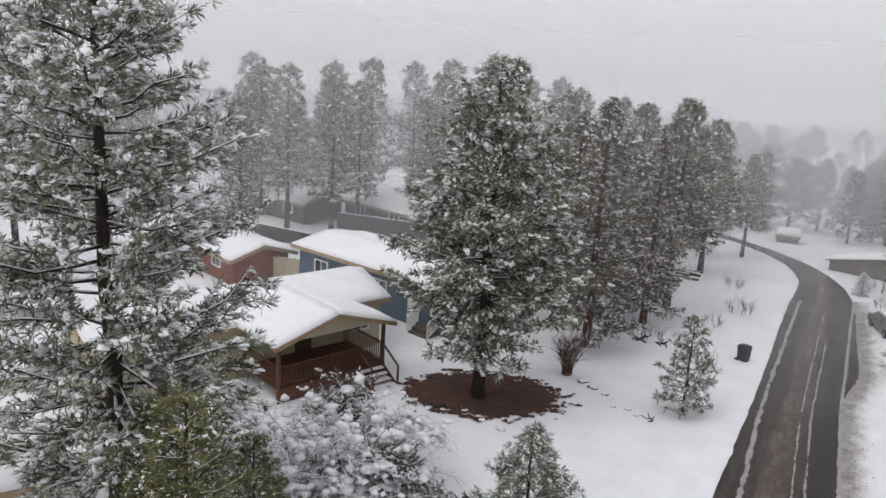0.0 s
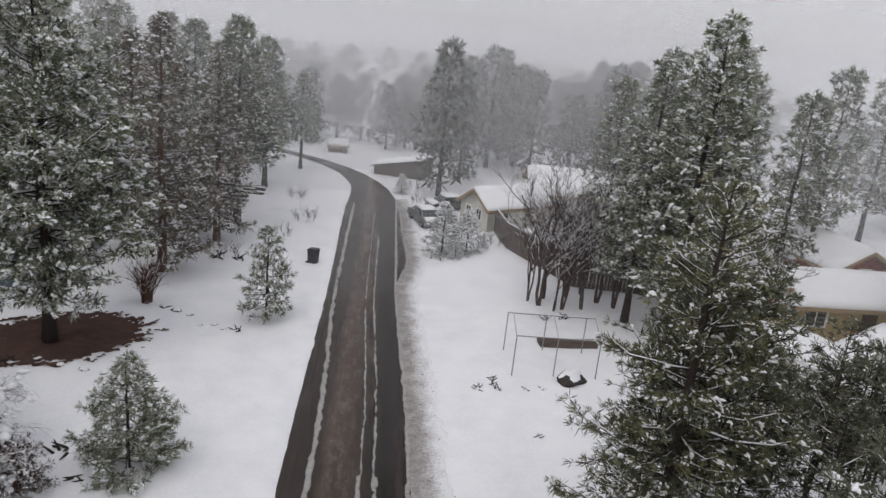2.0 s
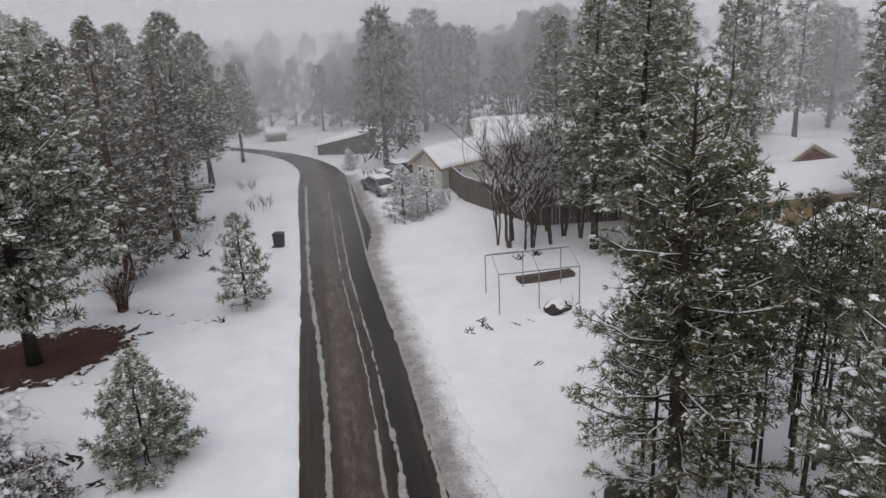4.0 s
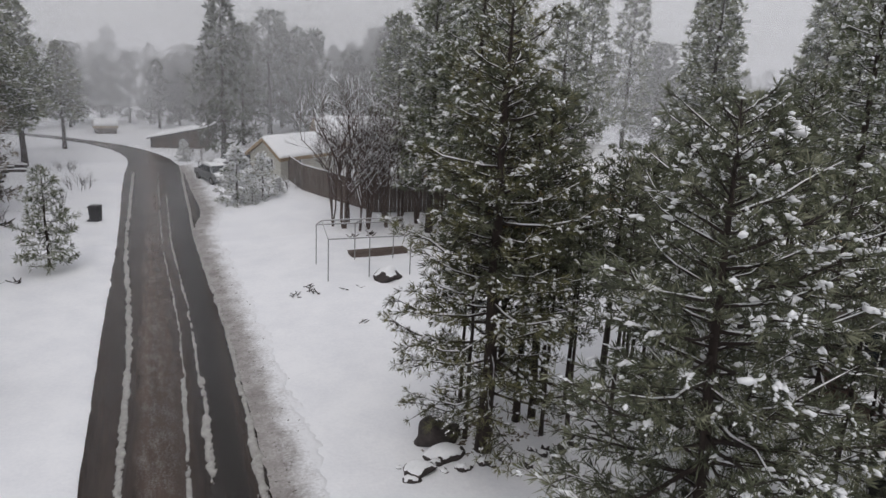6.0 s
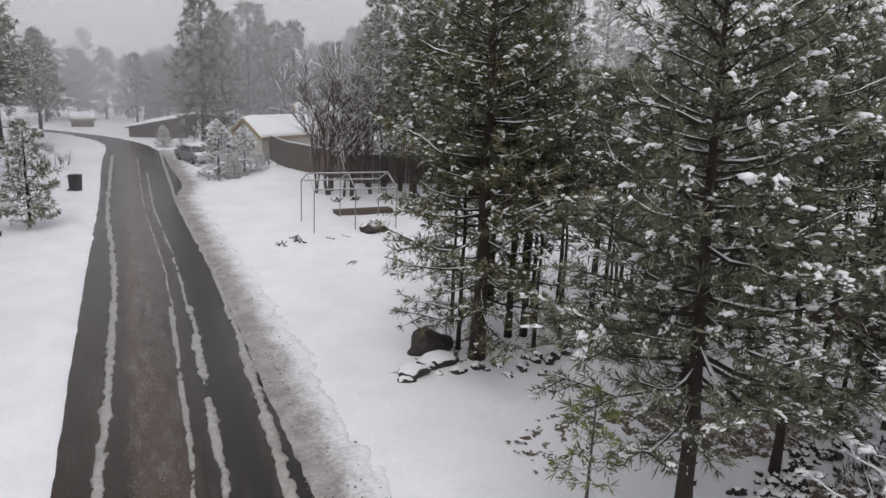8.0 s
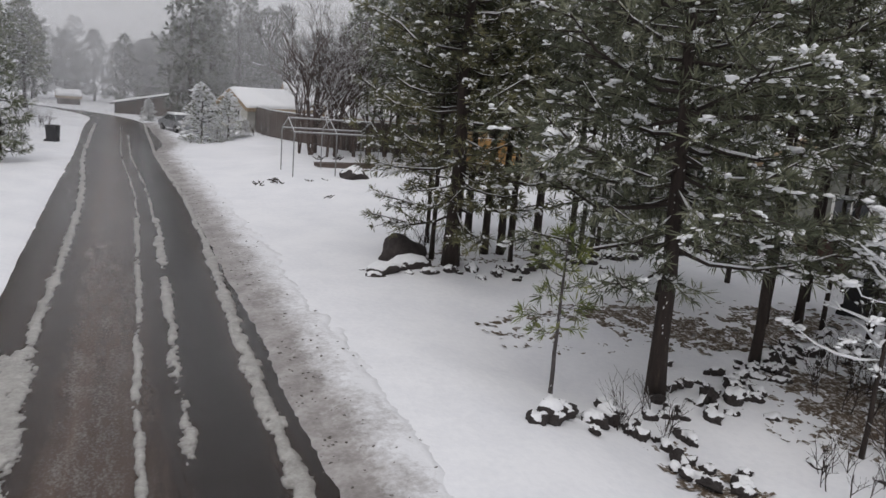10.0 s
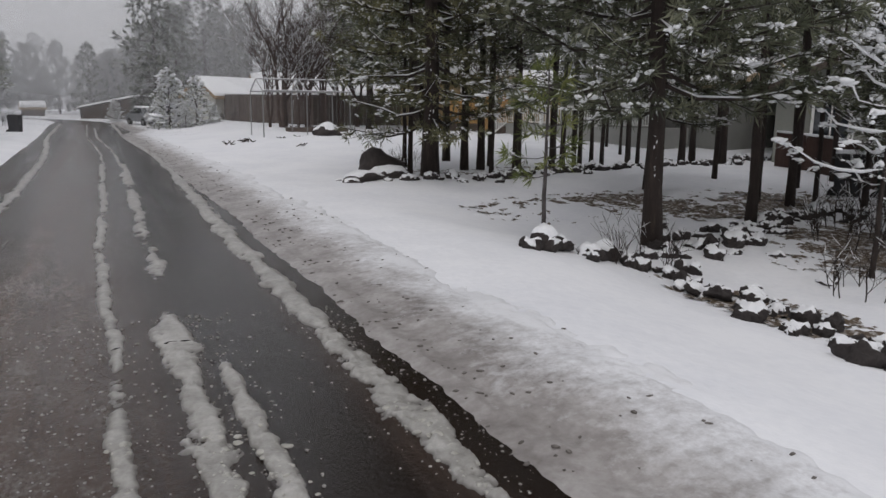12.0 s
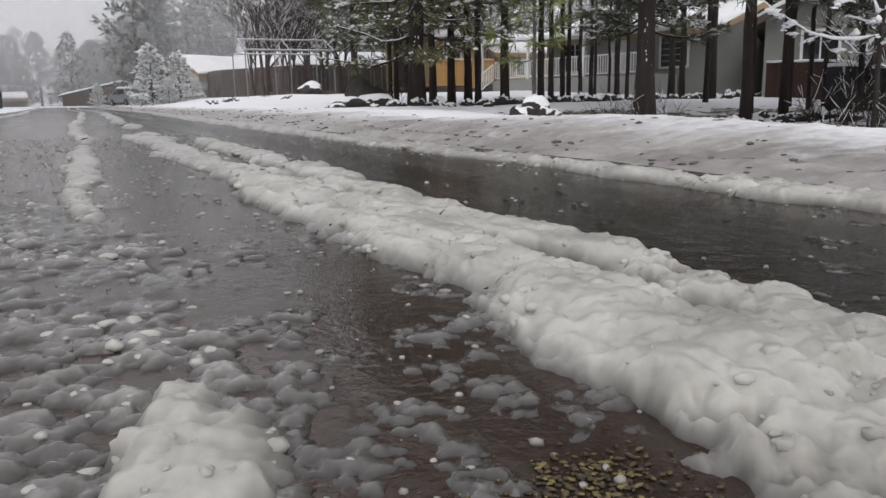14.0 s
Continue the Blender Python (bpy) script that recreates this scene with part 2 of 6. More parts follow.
WALL_CREAM = surface("cream_siding", [(0.3, (0.40, 0.35, 0.25)), (0.7, (0.50, 0.44, 0.32))], 0.8, 0.8, 0.15, 30.0)
WALL_TAN = surface("tan_siding", [(0.3, (0.33, 0.25, 0.13)), (0.7, (0.43, 0.33, 0.18))], 0.8, 0.8, 0.15, 30.0)
WALL_BLUE = surface("blue_siding", [(0.3, (0.055, 0.085, 0.12)), (0.7, (0.09, 0.13, 0.175))], 0.8, 0.8, 0.15, 30.0)
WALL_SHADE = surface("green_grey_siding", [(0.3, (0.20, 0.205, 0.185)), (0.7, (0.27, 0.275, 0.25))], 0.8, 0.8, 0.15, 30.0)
WALL_GREY = surface("grey_siding", [(0.3, (0.26, 0.26, 0.245)), (0.7, (0.34, 0.34, 0.32))], 0.8, 0.8, 0.15, 30.0)
WALL_WHITE = surface("white_siding", [(0.3, (0.46, 0.45, 0.40)), (0.7, (0.58, 0.57, 0.52))], 0.8, 0.8, 0.15, 30.0)
WALL_RED = surface("red_siding", [(0.3, (0.14, 0.045, 0.03)), (0.7, (0.22, 0.07, 0.045))], 0.8, 0.8, 0.15, 30.0)
WALL_BROWN = surface("brown_siding", [(0.3, (0.065, 0.045, 0.035)), (0.7, (0.12, 0.085, 0.065))], 0.8, 0.85, 0.25, 30.0)
WOOD_RED = boards("red_stained_wood", [(0.3, (0.07, 0.028, 0.018)), (0.8, (0.15, 0.065, 0.04))])
WOOD_RUST = boards("dark_rust_wood", [(0.3, (0.032, 0.016, 0.012)), (0.8, (0.075, 0.036, 0.026))])
WOOD_BROWN = boards("weathered_brown_wood", [(0.3, (0.05, 0.038, 0.032)), (0.8, (0.13, 0.10, 0.085))])
WOOD_GOLD = boards("new_golden_wood", [(0.3, (0.36, 0.20, 0.07)), (0.8, (0.52, 0.31, 0.12))])
WOOD_DARK = boards("dark_weathered_wood", [(0.3, (0.025, 0.02, 0.018)), (0.8, (0.07, 0.058, 0.052))])
PAINT_WHITE = surface("white_paint", [(0.3, (0.66, 0.66, 0.64)), (0.7, (0.8, 0.8, 0.78))], 2.0, 0.5, 0.05, 40.0)
TRIM_TAN = surface("tan_trim", [(0.3, (0.28, 0.2, 0.12)), (0.7, (0.36, 0.27, 0.17))], 2.0, 0.6, 0.1, 40.0)
PLASTIC = surface("dark_bin_plastic", [(0.3, (0.018, 0.018, 0.02)), (0.7, (0.03, 0.03, 0.034))], 3.0, 0.45, 0.05, 60.0)
RUBBER = surface("rubber", [(0.3, (0.012, 0.012, 0.012)), (0.7, (0.025, 0.025, 0.025))], 5.0, 0.8, 0.1, 60.0)
GALV = surface("galvanised_pipe", [(0.3, (0.22, 0.22, 0.22)), (0.7, (0.34, 0.34, 0.34))], 6.0, 0.45, 0.1, 60.0, metallic=0.7)
CAR_PAINT = surface("grey_car_paint", [(0.3, (0.20, 0.21, 0.22)), (0.7, (0.27, 0.28, 0.29))], 1.0, 0.3, 0.02, 60.0, metallic=0.3)
CAR_DARK = surface("dark_car_paint", [(0.3, (0.03, 0.03, 0.035)), (0.7, (0.05, 0.05, 0.055))], 1.0, 0.3, 0.02, 60.0, metallic=0.3)
TARP = surface("blue_tarp", [(0.3, (0.02, 0.045, 0.16)), (0.7, (0.035, 0.075, 0.26))], 2.0, 0.5, 0.4, 20.0, bump_dist=0.05)


def glass_material():
    m, n, l, b = material("window_glass", 0.06)
    b.inputs["Base Color"].default_value = (0.02, 0.024, 0.028, 1)
    b.inputs["Specular IOR Level"].default_value = 0.8
    return m


GLASS = glass_material()

# ---- mesh helpers ----


class Geo:
    """Collects vertices and faces for one mesh."""

    def __init__(self):
        self.v, self.f = [], []

    def add(self, verts, faces):
        k = len(self.v)
        self.v.extend([tuple(p) for p in verts])
        self.f.extend([tuple(i + k for i in q) for q in faces])

    def box(self, lo, hi, m=None):
        x0, y0, z0 = lo
        x1, y1, z1 = hi
        c = [Vector(p) for p in ((x0, y0, z0), (x1, y0, z0), (x1, y1, z0), (x0, y1, z0), (x0, y0, z1), (x1, y0, z1), (x1, y1, z1), (x0, y1, z1))]
        if m is not None:
            c = [m @ p for p in c]
        self.add(c, [(0, 3, 2, 1), (4, 5, 6, 7), (0, 1, 5, 4), (1, 2, 6, 5), (2, 3, 7, 6), (3, 0, 4, 7)])

    def beam(self, a, b, w, h=None, up=(0, 0, 1)):
        """A square bar from a to b."""
        a, b = Vector(a), Vector(b)
        d = (b - a).normalized()
        s = d.cross(Vector(up))
        if s.length < 1e-4:
            s = d.cross(Vector((1, 0, 0)))
        s.normalize()
        u = s.cross(d)
        s, u = s * w / 2, u * (h or w) / 2
        self.add([a - s - u, a + s - u, a + s + u, a - s + u, b - s - u, b + s - u, b + s + u, b - s + u],
                 [(0, 1, 2, 3), (4, 7, 6, 5), (0, 4, 5, 1), (1, 5, 6, 2), (2, 6, 7, 3), (3, 7, 4, 0)])

    def tube(self, pts, radii, sides=6, cap=True):
        pts = [Vector(p) for p in pts]
        k, n = len(self.v), len(pts)
        ref = Vector((0.31, 0.95, 0.05))
        for i, p in enumerate(pts):
            d = (pts[min(i + 1, n - 1)] - pts[max(i - 1, 0)])
            d = d.normalized() if d.length > 1e-6 else Vector((0, 0, 1))
            s = d.cross(ref)
            if s.length < 0.05:
                s = d.cross(Vector((1, 0, 0)))
            s.normalize()
            u = d.cross(s)
            for j in range(sides):
                a = 2 * math.pi * j / sides
                self.v.append(tuple(p + (s * math.cos(a) + u * math.sin(a)) * radii[i]))
        for i in range(n - 1):
            for j in range(sides):
                a, b = k + i * sides + j, k + i * sides + (j + 1) % sides
                self.f.append((a, b, b + sides, a + sides))
        if cap:
            self.f.append(tuple(k + (n - 1) * sides + j for j in range(sides)))
            self.f.append(tuple(k + j for j in reversed(range(sides))))

    def blob(self, c, r, rng, rough=0.25, turn=None):
        """A lumpy low body (an uneven icosahedron), r: its three radii."""
        sc = [1 + rng.uniform(-rough, rough) for _ in ICO_V]
        a = rng.uniform(0, 6.28) if turn is None else turn
        ca, sa = math.cos(a), math.sin(a)
        out = []
        for p, s in zip(ICO_V, sc):
            x, y, z = p[0] * r[0] * s, p[1] * r[1] * s, p[2] * r[2] * s
            out.append((c[0] + x * ca - y * sa, c[1] + x * sa + y * ca, c[2] + z))
        self.add(out, ICO_F)


def ico(sub):
    bm = bmesh.new()
    bmesh.ops.create_icosphere(bm, subdivisions=sub, radius=1.0)
    v = [tuple(p.co) for p in bm.verts]
    f = [tuple(q.index for q in p.verts) for p in bm.faces]
    bm.free()
    return v, f


ICO_V, ICO_F = ico(1)
ICO0, ICO1B = ico(1), ico(2)
ICO2_V, ICO2_F = ico(3)


def part(name, geo, mat, parent=None, label="", smooth=False, kind=""):
    me = bpy.data.meshes.new(name)
    me.from_pydata(geo.v, [], geo.f)
    me.update()
    me.materials.append(mat)
    if smooth:
        me.polygons.foreach_set("use_smooth", [True] * len(me.polygons))
    ob = new(name, me)
    if parent is not None:
        ob.parent = parent
    return tagged(ob, label=label, kind=kind)


def thing(name, label, category, m=None, group="", kind=""):
    e = new(name)
    if m is not None:
        e.matrix_basis = m
    return tagged(e, label, category, group, kind)


def ease(u):
    u = min(max(u, 0.0), 1.0)
    return u * u * (3 - 2 * u)


def ground_z(x, y):
    """The lie of the land: a barely rising plain, a low bank on one side, a shallow ditch by the stone border."""
    z = 0.006 * min(max(y, 0.0), 90.0)
    z += 0.4 * ease((x - 3.5) / 5) * ease((y - 19) / 12)
    z += 0.15 * ease((-4.0 - x) / 6) * ease((y - 16) / 14)
    z -= 0.45 * ease((x - 3.6 - 1.2 * ease((y - 4.5) / 4.5)) / 3) * (1 - ease((y - 10) / 7))
    z -= 0.22 * ease((x - 6.2) / 1.6) * (1 - ease((y - 7.6) / 2.4))
    return z


EDGE_Y = (-40, 12, 25, 34, 42, 46.5, 52, 59, 63, 66, 68.5, 71, 73.5, 76, 79, 84)
LEFT_X = (-1.75, -1.75, -1.78, -1.75, -1.72, -1.75, -1.85, -1.9, -1.75, -1.85, -2.4, -3.3, -4.9, -7.6, -12.5, -24)
RIGHT_X = (2.5, 2.5, 2.36, 2.05, 1.75, 2.5, 2.3, 2.05, 1.45, 0.9, 0.0, -1.2, -2.9, -5.2, -9.5, -20)


def road_mid(y):
    """The lane runs straight, then bends away to the left."""
    return float(np.interp(y, EDGE_Y, LEFT_X) + np.interp(y, EDGE_Y, RIGHT_X)) / 2


def road_half(y):
    return float(np.interp(y, EDGE_Y, RIGHT_X) - np.interp(y, EDGE_Y, LEFT_X)) / 2 - 0.05


# ---- ground, lane and slush ----


def steps(spans):
    out = [spans[0][0]]
    for a, b, d in spans:
        k = max(1, round((b - a) / d))
        out.extend(a + (b - a) * (i + 1) / k for i in range(k))
    return out


def lane_off(x, y):
    return abs(x - road_mid(y)) - road_half(y)


def snow_top(x, y):
    """How high the snow lies over the lie of the land: a bank outside the lane, nothing on it."""
    off = lane_off(x, y) if -40 < y < 84 else 5.0
    f = off + 0.14 * noise.noise((x * 0.9, y * 0.55, 0.0)) + 0.06 * noise.noise((x * 2.2, y * 1.6, 3.0))
    bank = ease((f - 0.1) / 0.9)
    return -0.10 + 0.12 * ease((f + 0.25) / 0.75) + 0.07 * bank + 0.05 * noise.noise((x * 0.35, y * 0.35, 1.0)) * bank + 0.02 * noise.noise((x * 2.6, y * 2.6, 2.0)) * bank


def build_ground():
    xs = steps([(-900, -200, 70), (-200, -40, 8), (-40, -24, 1.5), (-24, -6, 0.6), (-6, -3, 0.3), (-3, 5, 0.14), (5, 14, 0.3), (14, 40, 1.0), (40, 200, 8), (200, 900, 70)])
    ys = steps([(-300, -20, 40), (-20, 0, 2), (0, 12, 0.2), (12, 44, 0.4), (44, 84, 0.5), (84, 100, 1.5), (100, 200, 4), (200, 1500, 100)])
    g = Geo()
    nx = len(xs)
    for y in ys:
        for x in xs:
            z = ground_z(x, y) + snow_top(x, y)
            g.v.append((x, y, z))
    for j in range(len(ys) - 1):
        for i in range(nx - 1):
            a = j * nx + i
            g.f.append((a, a + 1, a + nx + 1, a + nx))
    ob = part("ground", g, SNOW, None, "", True)
    return tagged(ob, "snow-covered ground along a country lane", "ground", kind="structure")


ground = build_ground()


def build_road():
    ys = steps([(-40, -2, 2), (-2, 16, 0.2), (16, 60, 0.6), (60, 84, 0.4)])
    g = Geo()
    cols = 9
    for y in ys:
        for i in range(cols):
            u = i / (cols - 1) * 2 - 1
            wob = 0.05 * noise.noise((u * 3, y * 0.8, 7.0)) if abs(u) == 1 else 0
            x = road_mid(y) + u * (road_half(y) + 0.25) + wob
            g.v.append((x, y, ground_z(x, y) + 0.02 * (1 - u * u)))
    for j in range(len(ys) - 1):
        for i in range(cols - 1):
            a = j * cols + i
            g.f.append((a, a + 1, a + cols + 1, a + cols))
    ob = part("road", g, ASPHALT, None, "", True)
    return tagged(ob, "wet dark asphalt lane with tyre tracks through slush", "road", kind="structure")


road = build_road()

# slush strips: across place, half width, height, how unbroken, first and last y
STRIPS = [
    (-1.72, 0.30, 0.026, 0.95, -16.0, 12.8),
    (-1.66, 0.11, 0.022, 0.66, 12.4, 60.0),
    (-0.04, 0.07, 0.024, 0.46, -16.0, 24.0),
    (0.02, 0.035, 0.02, 0.50, 22.0, 58.0),
    (-0.02, 0.07, 0.030, 0.62, 0.25, 0.85),
    (0.50, 0.15, 0.036, 0.74, -16.0, 3.2),
    (0.44, 0.13, 0.028, 0.54, 2.8, 7.0),
    (0.73, 0.08, 0.030, 0.60, -16.0, 5.4),
    (0.52, 0.11, 0.026, 0.44, 8.0, 24.0),
    (0.46, 0.05, 0.020, 0.52, 23.0, 52.0),
    (1.66, 0.095, 0.036, 0.58, -16.0, 3.4),
    (1.63, 0.14, 0.034, 0.60, 3.0, 20.0),
    (1.64, 0.09, 0.028, 0.64, 19.0, 62.0),
]


# the slush is laid out from a line along the lane, this far from the world's origin
LANE = (0.42, 0.33)


def lump_at(x, y, s, seed):
    """Rounded bumps packed side by side, 0 in the creases and 1 on top."""
    d = noise.voronoi((x * s, y * s, seed))[0][0]
    return math.sqrt(max(0.0, 1 - (d / 0.8) ** 2))


def lane_place(x, y):
    return x - 0.2 * ease((y - 8) / 16) + 0.45 * ease((y - 26) / 16)


def slush_height(x, y, fine):
    off = lane_place(x, y)
    h = -0.02
    for c, w, top, whole, a, b in STRIPS:
        if not a - 0.3 < y < b + 0.3:
            continue
        sway = 0.05 * noise.noise((y * 0.6, c * 9, 0.0)) + 0.03 * noise.noise((y * 2.3, c * 7, 4.0))
        wid = w * (1 + 0.5 * noise.noise((y * 1.1, c * 3, 2.0)))
        u = abs(off - c - sway) / max(wid, 0.02)
        if u > 2:
            continue
        keep = (noise.noise((y * 0.45, c * 5, 9.0)) + 0.35 * noise.noise((y * 2.1, c * 5, 3.0)) + 2 * whole - 0.62) / 0.25
        gone = max(0.0, 1 - keep) * 0.55 + max(0.0, 1 - (y - a) / (0.08 if c < -1.2 else 0.15 if c == -0.02 and a < 1 else 0.4)) + max(0.0, 1 - (b - y) / 0.4)
        rag = 0.60 * noise.noise((x * 7, y * 3.2, 1.5)) + 0.62 * noise.noise((x * 17, y * 11, 6.5)) - 0.06
        if fine:
            rag += 0.32 * noise.noise((x * 42, y * 34, 12.5)) + 0.2 * noise.noise((x * 85, y * 70, 13.5))
        if y > 2:
            rag += 0.45 * noise.noise((x * 15, y * 4.0, 16.5)) - 0.12
        p = 1 - u * u + rag - gone
        if p > -0.6:
            if fine and p > -0.2:
                q = 0.6 * noise.noise((x * 6, y * 6, 2.5))
                lump = -0.25 + 0.50 * lump_at(x + 0.02 * q, y, 10, 5.0) + 0.42 * lump_at(x, y, 21, 8.0) + 0.20 * lump_at(x, y, 46, 3.0) + (0.07 * lump_at(x, y, 110, 4.0) if y < 0.9 else 0) + 0.04 * noise.noise((x * 150, y * 140, 9.5)) + 0.4 * q
            else:
                lump = 0.75 + 0.5 * noise.noise((x * 14, y * 12, 5.0)) + 0.3 * noise.noise((x * 30, y * 25, 5.0))
            h = max(h, top * (min(1.0, p * 1.2) * 0.62 + min(1.0, p * 2.4) * 0.72 * lump if p > 0 else p))
    return h


def margin_place(x, y):
    """How far a place lies from the lane's middle line, reckoned from its right edge."""
    return x + LANE[0] - float(np.interp(y + LANE[1], EDGE_Y, RIGHT_X)) + 2.27


def margin_height(x, y, fine):
    """Dirty slush thrown out over the lane's edge."""
    off = margin_place(x, y)
    rag = 0.22 * noise.noise((x * 1.3, y * 0.8, 21.0)) + 0.16 * noise.noise((x * 3, y * 2.2, 22.0)) + 0.12 * noise.noise((x * 9, y * 6, 23.0))
    d = min((off - 2.2) * 4, (3.8 - off) * 1.1) + rag * 1.4
    lump = 0.032 + 0.026 * noise.noise((x * 4, y * 3, 24.0)) + 0.016 * noise.noise((x * 11, y * 8, 25.0)) + 0.010 * noise.noise((x * 26, y * 20, 26.0))
    low = lump * min(1.0, d / 0.5) if d > 0 else max(-0.02, d * 0.08)
    over = snow_top(x + LANE[0], y + LANE[1]) + 0.018 + 0.4 * lump - 0.09 * max(0.0, 1 - d / 0.4)
    return max(low, over) if off > 2.3 else low


def margin_dirt(x, y):
    off = margin_place(x, y)
    return 1.3 - 1.5 * ease((off - 2.25 + 0.3 * noise.noise((x * 2, y * 1.3, 28.0))) / 1.45)


def lane_z(x, y):
    """Height of the asphalt at a place of the lane's own frame."""
    x, y = x + LANE[0], y + LANE[1]
    u = (x - road_mid(y)) / (road_half(y) + 0.3)
    return ground_z(x, y) + 0.02 * max(0, 1 - u * u)


def slush_field(xs, ys, fine, height=slush_height):
    g = Geo()
    nx = len(xs)
    hs = [[height(x, y, fine) for x in xs] for y in ys]
    index = {}

    def vert(i, j):
        k = (i, j)
        if k not in index:
            index[k] = len(g.v)
            g.v.append((xs[i] + LANE[0], ys[j] + LANE[1], lane_z(xs[i], ys[j]) + hs[j][i]))
        return index[k]

    for j in range(len(ys) - 1):
        for i in range(nx - 1):
            if max(hs[j][i], hs[j][i + 1], hs[j + 1][i], hs[j + 1][i + 1]) > 0.0:
                g.f.append((vert(i, j), vert(i + 1, j), vert(i + 1, j + 1), vert(i, j + 1)))
    return g


def slush_part(name, label, spans, mat, height):
    geo = slush_field(steps(spans[0]), steps(spans[1]), spans[2], height)
    ob = tagged(part(name, geo, mat, None, "", True), label, "slush", kind="stuff")
    ob.data.attributes.new("depth", "FLOAT", "POINT").data.foreach_set("value", [p[2] - lane_z(p[0] - LANE[0], p[1] - LANE[1]) for p in geo.v])
    return ob


for spans in (([(0.15, 0.95, 0.005)], [(0.0, 0.8, 0.005)], True), ([(0.95, 2.4, 0.01)], [(0.0, 0.8, 0.01)], True), ([(-0.8, 0.15, 0.008)], [(0.0, 0.8, 0.008)], True), ([(-1.0, 2.4, 0.009)], [(0.8, 1.4, 0.009)], True), ([(-1.2, 2.6, 0.014)], [(1.4, 2.6, 0.016)], True), ([(-2.3, 3.3, 0.024)], [(2.6, 6.0, 0.03)], True),
              ([(-2.3, 3.3, 0.036)], [(6.0, 14.0, 0.055)], False), ([(-2.3, 3.4, 0.045)], [(14.0, 66.0, 0.11)], False), ([(-2.3, 2.6, 0.05)], [(-16.4, 0.0, 0.1)], False),
              ([(-2.3, -0.8, 0.04)], [(0.0, 0.8, 0.05)], False), ([(-2.3, -1.0, 0.04)], [(0.8, 1.4, 0.05)], False), ([(-2.3, -1.2, 0.04)], [(1.4, 2.6, 0.05)], False)):
    slush_part("slush", "grey half-melted slush ridges left between tyre tracks", spans, SLUSH if spans[2] and spans[1][0][0] < 2 else SLUSH_GREY, slush_height)
for spans in (([(1.6, 4.6, 0.03)], [(-1.0, 6.0, 0.04)], True), ([(1.6, 4.6, 0.06)], [(-20.0, -1.0, 0.12)], False), ([(1.3, 4.6, 0.055)], [(6.0, 62.0, 0.11)], False)):
    geo = slush_field(steps(spans[0]), steps(spans[1]), spans[2], margin_height)
    ob = tagged(part("dirty_slush", geo, SLUSH_DIRTY, None, "", True),
                "dirty brown-grey slush thrown along the lane's edge", "slush", kind="stuff")
    ob.data.attributes.new("dirt", "FLOAT", "POINT").data.foreach_set("value", [margin_dirt(p[0] - LANE[0], p[1] - LANE[1]) for p in geo.v])


def lumps(name, label, places, sizes, mat, shape, seed):
    """Many small rounded lumps in one mesh."""
    rs = np.random.RandomState(seed)
    base, faces = np.array(shape[0]), np.array(shape[1])
    n, k = len(places), len(base)
    turn = rs.uniform(0, 6.28, n)
    ca, sa = np.cos(turn)[:, None], np.sin(turn)[:, None]
    v = base[None] * rs.uniform(*((0.75, 1.2) if k < 20 else (0.8, 1.15)), (n, k, 1)) * np.array(sizes)[:, None, :]
    v = np.stack([v[:, :, 0] * ca - v[:, :, 1] * sa, v[:, :, 0] * sa + v[:, :, 1] * ca, v[:, :, 2]], -1) + (np.array(places) + (*LANE, 0))[:, None, :]
    f = faces[None] + (np.arange(n) * k)[:, None, None]
    g = Geo()
    g.v, g.f = v.reshape(-1, 3).tolist(), f.reshape(-1, 3).tolist()
    return tagged(part(name, g, mat, None, "", True), label, "slush", kind="stuff")


def film_height(x, y, fine):
    """Half-melted slush lying in the water film, thickest away from the washed wheel track."""
    keep = 0.22 - 0.56 * ease((x + 0.05) / 0.24) - 0.12 * ease((x - 0.7) / 0.2) - 0.5 * ease((-0.7 - x) / 0.5) - 0.5 * ease((x - 1.6) / 0.4)
    patch = 0.5 * noise.noise((x * 3.4, y * 2.6, 31.0)) + 0.4 * noise.noise((x * 9, y * 7, 32.0)) + keep - 0.6 * ease((y - 0.9) / 1.8)
    if patch < -0.45:
        return -0.01
    lump = lump_at(x, y, 22, 33.0) + 0.6 * lump_at(x, y, 50, 34.0) + 0.25 * lump_at(x, y, 110, 36.0) + 0.3 * noise.noise((x * 16, y * 14, 35.0))
    return max(-0.01, 0.016 * (patch * 1.1 + lump - 1.15))


for spans in (([(-0.5, 0.95, 0.005)], [(0.1, 0.8, 0.005)]), ([(-1.0, -0.5, 0.01)], [(0.1, 0.8, 0.01)]), ([(0.95, 2.0, 0.01)], [(-0.2, 0.8, 0.01)]), ([(-1.4, 2.2, 0.01)], [(0.8, 1.5, 0.01)]), ([(-1.4, 2.3, 0.013)], [(1.5, 2.7, 0.015)])):
    slush_part("melting_slush", "thin grey lumps of melting slush on wet asphalt", (*spans, True), SLUSH_THIN, film_height)


